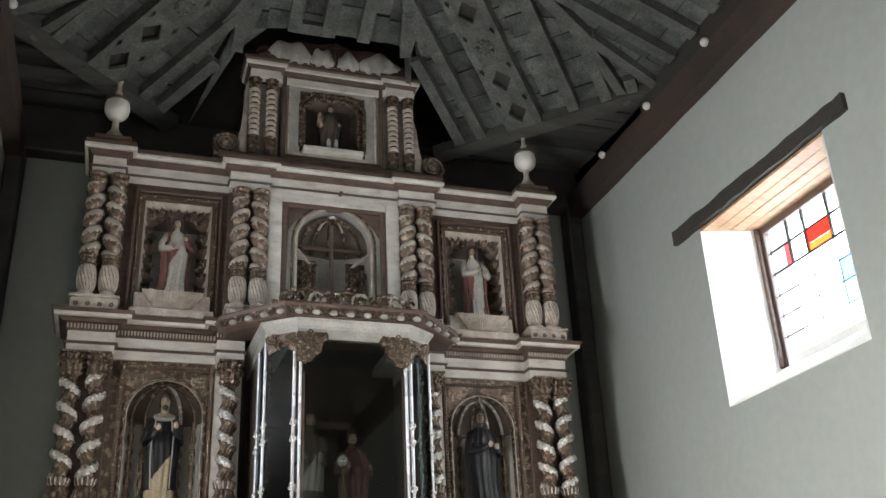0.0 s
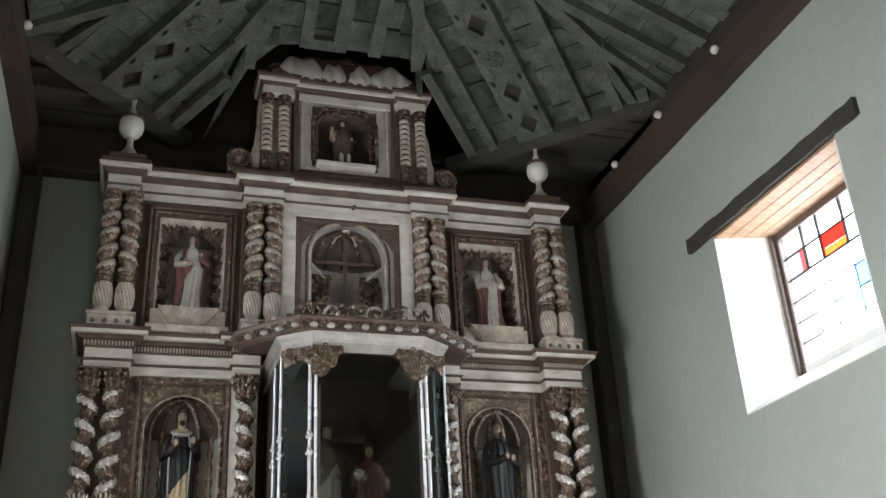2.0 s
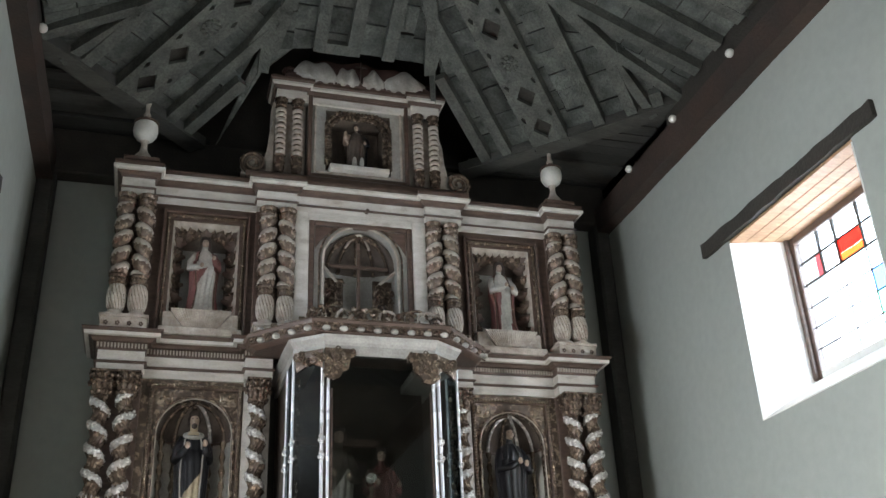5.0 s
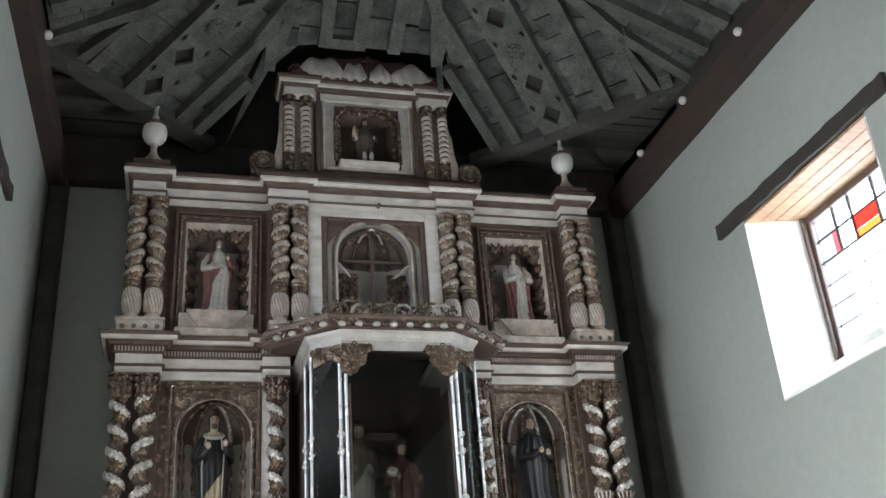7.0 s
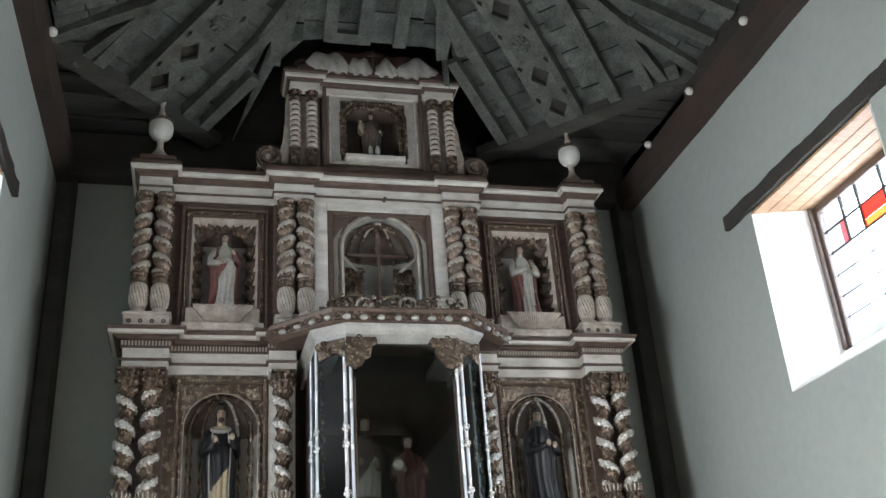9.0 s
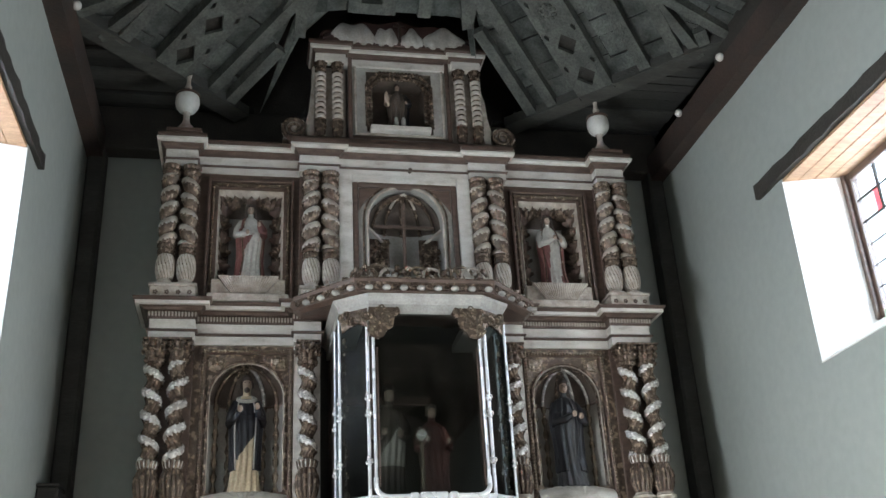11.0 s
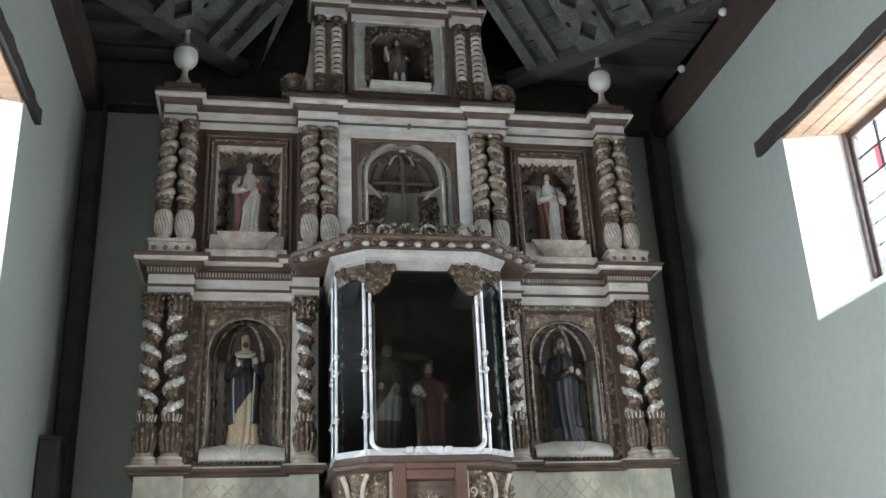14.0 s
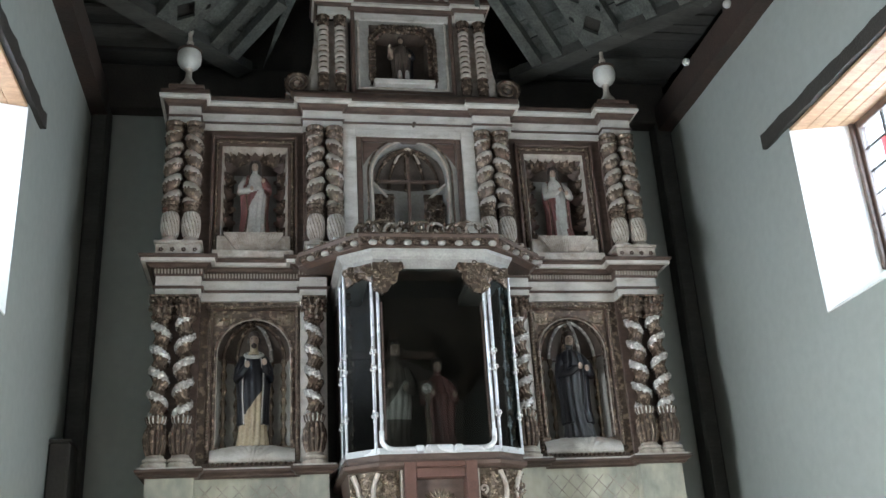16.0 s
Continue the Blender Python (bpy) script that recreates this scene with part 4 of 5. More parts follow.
    for k in range(5):
        x = nx + (k - 2) * 0.135
        ap("leaf", leaf((x, 0.325, z1 - 0.15), ((x - nx) * 0.35, 0.10), 0.08, -0.13), GILT if k % 2 else BROWN)
        if k < 4:
            ap("leaf", leaf((x + 0.068, 0.31, z1 - 0.13), ((x + 0.068 - nx) * 0.35, 0.07), 0.05, -0.115), GILT)
    # block on which the figure stands
    bm = bmesh.new()
    box(nx - 0.42, nx + 0.42, -0.02, 0.16, 5.29, 5.375, 0.008, bm)
    ap("ledge", bm, CREAM)
    ap("ledge_block", box(nx - 0.385, nx + 0.385, 0.06, 0.3, 5.375, 5.57, 0.012), CREAM)
    bm = bmesh.new()
    n = 44
    rows = []
    for k in range(n + 1):
        u = k / n * 2 - 1
        g = 0.010 * (0.5 + 0.5 * math.cos(k * math.pi))
        rows.append([bm.verts.new(p) for p in ((nx + u * 0.17, 0.03 - g, 5.385), (nx + u * 0.25, -0.005 - g, 5.48), (nx + u * 0.31, -0.015 - g, 5.555), (nx + u * 0.31, -0.02, 5.575), (nx + u * 0.30, 0.4, 5.59))])
    for p, q in zip(rows, rows[1:]):
        for k in range(4):
            bm.faces.new((p[k], q[k], q[k + 1], p[k + 1]))
    for r in (rows[0], rows[-1]):
        bm.faces.new(r)
    ap("fluted_bracket", bm, CREAM, label="white fluted bracket")

# ---- middle panel of the upper storey ----
for s in (-1, 1):
    a, b = min(s * 0.60, s * 0.755), max(s * 0.60, s * 0.755)
    ap("pilaster", box(a, b, 0.03, 0.6, 5.3, 6.88, 0.008), WHITE)
ap("panel_head", box(-0.6, 0.6, 0.04, 0.6, 6.79, 6.88, 0.006), WHITE)
for q in ((-0.6, -0.535, 5.3, 6.79), (0.535, 0.6, 5.3, 6.79), (-0.535, 0.535, 6.735, 6.79)):
    ap("panel_frame", box(q[0], q[1], 0.05, 0.12, q[2], q[3], 0.01), BROWN)
ap("panel_front", holed_panel(-0.56, 0.56, 5.3, 6.75, 0, 0.415, 6.33, 0.085, 0.12), GREYWHITE)
for r, mat, rad in ((0.43, CREAM, 0.015), (0.475, GILT, 0.012)):
    pts = [(-r, 0.075, 5.32), (-r, 0.075, 5.9)] + [(-r * math.cos(math.pi * k / 28), 0.075, 6.33 + r * math.sin(math.pi * k / 28)) for k in range(29)] + [(r, 0.075, 5.9), (r, 0.075, 5.32)]
    ap("arch_roll", tube(pts, rad, 8), mat, smooth=True)
for e in (-1, 1):
    bm = bmesh.new()
    tri = [(e * 0.525, 6.725), (e * 0.24, 6.725), (e * 0.37, 6.65), (e * 0.46, 6.55), (e * 0.525, 6.44)]
    lo = [bm.verts.new((x, 0.07, z)) for x, z in tri]
    hi = [bm.verts.new((x, 0.09, z)) for x, z in tri]
    bm.faces.new(lo)
    for k in range(5):
        bm.faces.new((lo[k], lo[(k + 1) % 5], hi[(k + 1) % 5], hi[k]))
    ap("spandrel", bm, BROWN)
# hollow: dark carved half dome, grey back, carved side wings
bm = bmesh.new()
n, m = 20, 8
cols = []
for k in range(n + 1):
    a = math.pi * k / n
    d = Vector((-math.cos(a) * 0.42, math.sin(a) * 0.24))
    col = [bm.verts.new((d.x, 0.2 + d.y, 5.3)), bm.verts.new((d.x, 0.2 + d.y, 6.3))]
    for q in range(1, m + 1):
        b = math.pi / 2 * q / m
        col.append(bm.verts.new((d.x * math.cos(b), 0.2 + d.y * math.cos(b), 6.3 + 0.43 * math.sin(b))))
    cols.append(col)
for ca, cb in zip(cols, cols[1:]):
    for q in range(len(ca) - 1):
        f = bm.faces.new((ca[q], ca[q + 1], cb[q + 1], cb[q]))
        f.material_index = 0 if q else 1
        f.smooth = True
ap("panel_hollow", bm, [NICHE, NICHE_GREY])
ap("panel_stud", tube([(0.06, 0.045, 6.94), (0.06, -0.02, 6.94)], 0.022, 10), BROWN)
for k in range(1, 6):
    a = math.pi * k / 6
    pts = [(-math.cos(a) * 0.41 * math.cos(b), 0.19 + 0.23 * math.sin(a) * math.cos(b), 6.29 + 0.42 * math.sin(b)) for b in [math.pi / 2 * q / 8 for q in range(9)]]
    ap("dome_rib", tube(pts, 0.024, 6, taper=lambda t: 1 + 0.35 * math.sin(t * 44)), GILT, smooth=True)
    if k in (2, 4):
        ap("crown_rib", tube([Vector(p) + Vector((0, -0.03, 0)) for p in pts[4:]], 0.016, 6), CREAM, smooth=True)
for e in (-1, 1):
    a, b = min(e * 0.17, e * 0.39), max(e * 0.17, e * 0.39)
    ap("side_wing", carving(a, b, 5.35, 6.18, 0.26, 0.06, 9 + e, 16, 44, 11), GILT, smooth=True)
    pts = [(e * 0.41, 0.13, 6.25), (e * 0.19, 0.30, 6.10)]
    ap("wing_rail", tube(pts, 0.018, 6), CREAM)
    bm = bmesh.new()
    pts = [(e * 0.40, 0.15, 5.72), (e * 0.33, 0.19, 5.52), (e * 0.27, 0.24, 5.36)]
    ap("wing_rail", tube(pts, 0.013, 6, bm), CREAM)
    rngw = random.Random(50 + e)
    for q in range(16):
        c = (e * rngw.uniform(0.2, 0.37), rngw.uniform(5.4, 6.12))
        ap("wing_scroll", tube(spiral(c[0], c[1], rngw.uniform(0.03, 0.055), 0.008, 1.2, rngw.uniform(0, 6), 0.20, e if q % 2 else -e, 20), 0.012, 6, taper=lambda t: 1 - 0.5 * t), GOLD if q % 3 == 0 else GILT, smooth=True)

# ---- pedestals under the lower storey ----
for s in (-1, 1):
    path = [(x, y) for x, y in (WING if s < 0 else mirrored(WING))]
    path = [(x + (0.0), y) for x, y in path]
    ap("pedestal_cap", sweep(path, [(-0.3, 3.045), (0.03, 3.045), (0.05, 3.06), (0.05, 3.075), (0.075, 3.085), (0.09, 3.10), (0.09, 3.122), (-0.3, 3.122)]), BROWN)
    ap("pedestal_fillet", sweep(path, [(-0.3, 3.122), (0.07, 3.122), (0.07, 3.141), (-0.3, 3.141)]), WHITE)
    bm = sweep(path, [(-0.3, 1.1), (0.0, 1.1), (0.0, 3.045), (-0.3, 3.045)])
    ap("pedestal", bm, MARBLE, label="cream painted marbling on the pedestal")
    # diamond lattice painted in raised lines on the recessed panel
    cx = s * 1.73
    for k in range(-3, 4):
        for e in (-1, 1):
            a = Vector((cx + k * 0.16 - e * 0.14, 0.137, 2.68))
            b = Vector((cx + k * 0.16 + e * 0.14, 0.137, 2.98))
            ap("lattice_line", tube([a, b], 0.004, 4), CREAM)
ap("plinth", box(-2.85, 2.85, -0.2, 0.9, 0.0, 1.1, 0.02), MARBLE)
ap("back_body", box(-2.6, 2.6, 0.62, 0.8, 1.1, 7.2), DARKWOOD)

# ---- top stage ----
ap("attic_base", sweep([(-1.3, 0.5), (-1.3, 0.09), (-1.05, 0.09), (-1.05, 0.09), (1.3, 0.09), (1.3, 0.5)][0:2] + [(1.3, 0.09), (1.3, 0.5)], [(-0.35, 7.27), (0.0, 7.27), (0.03, 7.30), (0.03, 7.36), (0.0, 7.39), (-0.35, 7.39)]), BROWN)
bm = box(-0.62, 0.62, 0.2, 0.5, 7.39, 7.55)
box(-0.62, -0.40, 0.2, 0.5, 7.55, 8.58, bm=bm)
box(0.40, 0.62, 0.2, 0.5, 7.55, 8.58, bm=bm)
box(-0.40, 0.40, 0.2, 0.5, 8.40, 8.58, bm=bm)
ap("attic_front", bm, GREYWHITE)
for o, wd, yy, mat in ((0.62, 0.05, 0.15, BROWN), (0.545, 0.03, 0.175, CREAM)):
    bm = bmesh.new()
    t0, t1 = 7.42 + (0.62 - o), 8.585 - (0.62 - o)
    for q in ((-o, -o + wd, t0, t1), (o - wd, o, t0, t1), (-o + wd, o - wd, t1 - wd, t1), (-o + wd, o - wd, t0, t0 + wd)):
        box(q[0], q[1], yy, 0.203, q[2], q[3], 0.01, bm)
    ap("attic_frame", bm, mat)
# eight-sided carved surround
pts = [(-0.39, 0.2, 7.62), (-0.39, 0.2, 8.22), (-0.25, 0.2, 8.38), (0.25, 0.2, 8.38), (0.39, 0.2, 8.22), (0.39, 0.2, 7.62)]
for p, q in zip(pts, pts[1:]):
    ap("carved_edge", beads(p[0], q[0], p[2], q[2], 0.19, 0.03, 0.042), GILT, smooth=True)
    ap("carved_edge", beads(p[0] * 0.9, q[0] * 0.9, p[2] - 0.01, q[2] - 0.01, 0.27, 0.045, 0.05), GILT, smooth=True)
bm = bmesh.new()
a = [bm.verts.new(p) for p in ((-0.4, 0.205, 7.55), (0.4, 0.205, 7.55), (0.4, 0.205, 8.4), (-0.4, 0.205, 8.4))]
b = [bm.verts.new(p) for p in ((-0.3, 0.49, 7.6), (0.3, 0.49, 7.6), (0.3, 0.49, 8.3), (-0.3, 0.49, 8.3))]
for k in range(4):
    bm.faces.new((a[k], a[(k + 1) % 4], b[(k + 1) % 4], b[k]))
bm.faces.new(b)
ap("niche_lining", bm, NICHE)
ap("niche_sill", box(-0.36, 0.36, 0.1, 0.35, 7.53, 7.60, 0.01), WHITE)
prof = [(0.042, 0.0)]
for k in range(9):
    z = 0.66 * k / 9
    prof += [(0.046, z + 0.004), (0.062, z + 0.012), (0.067, z + 0.03), (0.061, z + 0.048), (0.044, z + 0.056), (0.041, z + 0.0725)]
bm = lathe(prof, 20)
for f in bm.faces:
    c = f.calc_center_median()
    if math.hypot(c.x, c.y) > 0.049 and c.z % (0.66 / 9) < 0.052:
        f.material_index = 1
TOPCOL = mesh_of("column", bm, [GILT, CREAM], True)
TOPFOOT = mesh_of("urn", leafy([(0.05, 0.0), (0.066, 0.015), (0.05, 0.04), (0.06, 0.1), (0.068, 0.17), (0.058, 0.25), (0.07, 0.265), (0.05, 0.28)], 10, 0.08, 40), GILT, True)
TOPCAP = mesh_of("capital", leafy([(0.05, 0.94), (0.07, 0.955), (0.06, 0.99), (0.078, 1.04), (0.08, 1.06)], 8, 0.1, 32), GILT, True)
for x in (-0.945, -0.745, 0.745, 0.945):
    c = part("column", TOPCOL, None, altar, "small column ringed with worn white beads", at=pose(x, 0.17 - 0.3, 7.39 + 0.28))
    part("urn", TOPFOOT, None, c, at=pose(0, 0, -0.28))
    part("capital", TOPCAP, None, c, at=pose(0, 0, -0.28))
for s in (-1, 1):
    a, b = min(s * 0.64, s * 1.04), max(s * 0.64, s * 1.04)
    ap("attic_pier", box(a, b, 0.25, 0.5, 7.39, 8.46, 0.008), CREAM)
ATTIC = [(-1.03, 0.5), (-1.03, 0.08), (-0.63, 0.08), (-0.63, 0.14), (0.63, 0.14), (0.63, 0.08), (1.03, 0.08), (1.03, 0.5)]
for name, prof, mat in (("architrave", [(-0.12, 8.45), (-0.02, 8.45), (-0.02, 8.56), (-0.12, 8.56)], WHITE), ("bed_mould", [(-0.12, 8.56), (0.0, 8.56), (0.02, 8.60), (-0.12, 8.60)], BROWN), ("corona", [(-0.12, 8.60), (0.035, 8.60), (0.045, 8.615), (0.045, 8.645), (-0.12, 8.645)], WHITE), ("cymatium", [(-0.12, 8.645), (0.05, 8.645), (0.065, 8.665), (0.065, 8.70), (-0.12, 8.70)], BROWN)):
    ap(name, sweep(ATTIC, prof), mat)
# crest with pale drapery and a small dark cross
bm = bmesh.new()
n = 40
rows = []
for k in range(n + 1):
    u = k / n * 2 - 1
    top = 8.70 + 0.30 * (1 - abs(u) ** 3) * (0.9 + 0.1 * math.cos(u * 12)) + 0.08
    rows.append([bm.verts.new((u * 0.92, y, z)) for y, z in ((0.05, 8.70), (0.03, (8.7 + top) / 2), (0.07, top), (0.3, top), (0.3, 8.70))])
for a, b in zip(rows, rows[1:]):
    for k in range(5):
        bm.faces.new((a[k], b[k], b[(k + 1) % 5], a[(k + 1) % 5]))
bm.faces.new(rows[0])
bm.faces.new(rows[-1])
crest = ap("crest", bm, CRESTWOOD, smooth=True)
for e in (-1, 1):
    for cx, w, dz, lobes in ((0.56, 0.27, 0.0, 2.2), (0.16, 0.15, -0.04, 1.4)):
        # a hanging cloth: scalloped top, ragged foot, soft upright folds
        bm = bmesh.new()
        nu, nv = 26, 10
        front, back = [], []
        for i in range(nu + 1):
            u = i / nu * 2 - 1
            top = 8.985 + dz - 0.13 * abs(u) ** 2.5 + 0.03 * math.sin(u * 5 + e * 1.4)
            foot = 8.70 + 0.012 * math.sin(u * 5 * lobes + cx * 9) + 0.05 * max(0, u * e) * (cx > 0.3)
            col_f, col_b = [], []
            for j in range(nv + 1):
                v = j / nv
                puff = math.sin(math.pi * min(1, v * 1.05)) ** 0.5 * max(0.0, 1 - u ** 4)
                fold = 0.022 * math.sin(u * 4.5 * lobes + v * 1.6 + e)
                p = Vector((e * cx + u * w * (0.86 + 0.14 * math.sin(v * 3)), -0.262 - 0.04 * puff - fold * puff * 0.6, foot + (top - foot) * v))
                col_f.append(bm.verts.new(p))
                col_b.append(bm.verts.new(Vector((p.x, -0.235, p.z))))
            front.append(col_f)
            back.append(col_b)
        for g in (front, back):
            for p, q in zip(g, g[1:]):
                for j in range(nv):
                    bm.faces.new((p[j], q[j], q[j + 1], p[j + 1]))
        for i in range(nu):
            for j in (0, nv):
                bm.faces.new((front[i][j], front[i + 1][j], back[i + 1][j], back[i][j]))
        for i in (0, nu):
            for j in range(nv):
                bm.faces.new((front[i][j], front[i][j + 1], back[i][j + 1], back[i][j]))
        part("drapery", bm, GREYWHITE, crest, "pale carved drapery", smooth=True)
    bm = tube(spiral(e * 0.84, 8.80, 0.1, 0.02, 1.4, 0, -0.2, e), 0.025, 6)
    part("volute", bm, CRESTWOOD, crest, smooth=True)
bm = box(-0.014, 0.014, -0.335, -0.305, 8.70, 9.02)
box(-0.07, 0.07, -0.333, -0.307, 8.93, 8.956, bm=bm)
part("cross", bm, HAIR, crest, "small dark cross")
# side volutes
for s in (-1, 1):
    pts = [(1.02, 7.39), (1.38, 7.39), (1.36, 7.47), (1.22, 7.52), (1.12, 7.62), (1.08, 7.8), (1.06, 8.05), (1.02, 8.2)]
    bm = bmesh.new()
    lo = [bm.verts.new((s * x, 0.2, z)) for x, z in pts]
    hi = [bm.verts.new((s * x, 0.3, z)) for x, z in pts]
    bm.faces.new(lo)
    bm.faces.new(hi)
    for k in range(len(pts)):
        bm.faces.new((lo[k], lo[(k + 1) % len(pts)], hi[(k + 1) % len(pts)], hi[k]))
    v = ap("side_scroll", bm, CREAM, label="pale side scroll ending in a volute")
    part("volute", tube(spiral(s * 1.24, 7.54, 0.145, 0.02, 1.9, -1.2, -0.12, s), 0.03, 8, taper=lambda t: 1 - 0.5 * t), GILT, v, smooth=True)
    bm = lathe([(0.15, 0.0), (0.15, 0.05)], 28)
    bm.transform(Matrix.Translation((s * 1.24, -0.05, 7.54)) @ Matrix.Rotation(radians(90), 4, "X"))
    part("volute_board", bm, CREAM, v)

# ---- finials: turned white vases on the outer piers ----
for s in (-1, 1):
    f = thing("finial", "white turned vase finial on the altarpiece cornice", "finial", (s * 2.46, 0.12, 7.27), "finials on the altarpiece")
    part("block", box(-0.19, 0.19, -0.19, 0.1, 0, 0.05, 0.006), BROWN, f)
    part("foot", lathe([(0.10, 0.05), (0.10, 0.13), (0.075, 0.17), (0.05, 0.20), (0.036, 0.25), (0.034, 0.32), (0.05, 0.345)], 20), CREAM, f, smooth=True)
    part("vase", lathe([(0.05, 0.345), (0.06, 0.36), (0.10, 0.385), (0.127, 0.43), (0.136, 0.48), (0.134, 0.53), (0.125, 0.565), (0.122, 0.57)], 24), PORCELAIN, f, smooth=True)
    part("lid", lathe([(0.122, 0.57), (0.138, 0.578), (0.136, 0.595), (0.10, 0.615), (0.06, 0.64), (0.032, 0.67)], 24), BROWN, f, smooth=True)
    part("spire", lathe([(0.03, 0.67), (0.042, 0.70), (0.026, 0.73), (0.022, 0.80), (0.030, 0.83), (0.034, 0.86), (0.026, 0.88), (0.034, 0.92), (0.030, 0.955), (0.012, 0.97)], 16), CREAM, f, smooth=True)

# ---- glazed shrine in the middle ----
shrine = thing("glass_shrine", "projecting glazed shrine with silvered frame and gilt ornaments", "display case", (0, -0.2, 3.0))
OUT = [(-0.85, 0.6), (-0.84, -0.28), (-0.825, -0.66), (-0.55, -0.86), (0.55, -0.86), (0.825, -0.66), (0.84, -0.28), (0.85, 0.6)]


def sp(name, bm, mats, parent=None, label="", smooth=False):
    if parent is None:
        bm.transform(Matrix.Translation((0, 0.2, -3.0)))
    return part(name, bm, mats, parent or shrine, label, smooth)


sp("floor_board", sweep(OUT, [(-0.5, 3.0), (0.0, 3.0), (0.0, 3.06), (-0.5, 3.06)]), BROWN)
sp("bottom_mould", sweep(OUT, [(-0.3, 2.93), (-0.02, 2.93), (0.005, 2.94), (0.028, 2.955), (0.036, 2.985), (0.02, 3.0), (-0.3, 3.0)]), BROWN)
sp("base_band", sweep(OUT, [(-0.012, 3.06), (0.012, 3.06), (0.012, 3.115), (-0.012, 3.115)]), SILVER)
sp("top_rail", sweep(OUT, [(-0.06, 4.85), (0.005, 4.85), (0.005, 4.95), (-0.06, 4.95)]), GREYWHITE)
sp("cornice", sweep(OUT, [(-0.3, 4.95), (0.01, 4.95), (0.02, 4.975), (0.05, 5.01), (0.06, 5.04), (-0.3, 5.04)]), GREYWHITE)
CAN = [(-1.24, -0.2), (-1.22, -0.36), (-0.68, -0.90), (0.68, -0.90), (1.22, -0.36), (1.24, -0.2)]
sp("canopy", sweep(CAN, [(-0.9, 5.04), (-0.06, 5.04), (-0.02, 5.07), (0.0, 5.09), (0.015, 5.12), (0.035, 5.14), (0.045, 5.18), (0.03, 5.205), (-0.1, 5.23), (-0.9, 5.29)]), BROWN)
for (xa, ya), (xb, yb) in zip(CAN[1:], CAN[2:-1]):
    a, b = Vector((xa, ya, 5.095)), Vector((xb, yb, 5.095))
    n = int((b - a).length / 0.085)
    out = Vector(((b - a).y, -(b - a).x, 0)).normalized()
    along = (b - a).normalized()
    for k in range(n):
        p = a.lerp(b, (k + 0.5) / n) + out * 0.02
        if k % 2:
            bm = bmesh.new()
            ball(bm, p + Vector((0, 0, 0.005)), 0.038, (1.15, 0.8, 0.8), 10)
            sp("scallop", bm, GREYWHITE, smooth=True)
        else:
            pts = [p + out * 0.012 + along * (0.042 * math.cos(t) * (1 - t / 9)) + Vector((0, 0, 0.012 + 0.04 * math.sin(t) * (1 - t / 9))) for t in [q * 0.45 for q in range(15)]]
            sp("leaf_curl", tube(pts, 0.017, 6, taper=lambda t: 1 - 0.4 * t), GILT, smooth=True)
    for z, r, mat in ((5.15, 0.012, GILT), (5.20, 0.012, GILT), (5.06, 0.01, BROWN)):
        sp("canopy_roll", tube([a + out * 0.03 + Vector((0, 0, z - 5.10)), b + out * 0.03 + Vector((0, 0, z - 5.10))], r, 6), mat)
# cresting of curled gilt foliage
rng = random.Random(21)
for k in range(13):
    u = k / 12 * 2 - 1
    x = u * 0.62
    h = 0.20 + 0.06 * math.cos(u * 9)
    e = 1 if u > 0 else -1
    bm = tube(spiral(x, 5.33, h * 0.55, 0.012, 1.25, rng.uniform(-0.6, 0.4), -0.66, e, 22), 0.019, 6, taper=lambda t: 1 - 0.45 * t)
    for q in range(3):
        ball(bm, (x + rng.uniform(-0.05, 0.05), -0.68, 5.32 + rng.uniform(-0.08, 0.10)), rng.uniform(0.018, 0.036), seg=6)
    sp("cresting_curl", bm, (GILT, GOLD, GOLD, CREAM)[k % 4], smooth=True)
for e in (-1, 1):
    for k in range(4):
        t = (k + 0.6) / 4.4
        x, y = e * (0.68 + 0.54 * t), -0.86 + 0.52 * t
        bm = bmesh.new()
        ball(bm, (x, y + 0.04, 5.235), 0.032, (1, 1, 1.1), 8)
        ball(bm, (x + e * 0.03, y + 0.05, 5.255), 0.02, seg=6)
        sp("cresting_knob", bm, PALE if k % 2 else GOLD, smooth=True)
# posts
def post(x, y, z0, z1, r, mat):
    bm = lathe([(r, z0), (r, z0 + 0.02), (r * 0.82, z0 + 0.04), (r * 0.82, z1 - 0.04), (r, z1 - 0.02), (r, z1)], 14, centre=(x, y))
    p = sp("post", bm, mat, smooth=True)
    for z in (3.42, 3.86, 4.02):
        bm = bmesh.new()
        for k in range(9):
            a = 2 * math.pi * k / 9
            ball(bm, (x + r * 1.2 * math.cos(a), y + 0.2 + r * 1.2 * math.sin(a), z - 3.0 + 0.035 * math.sin(k * 2.4)), r * 0.7, seg=6)
        part("gilt_collar", bm, PALE, p, smooth=True)


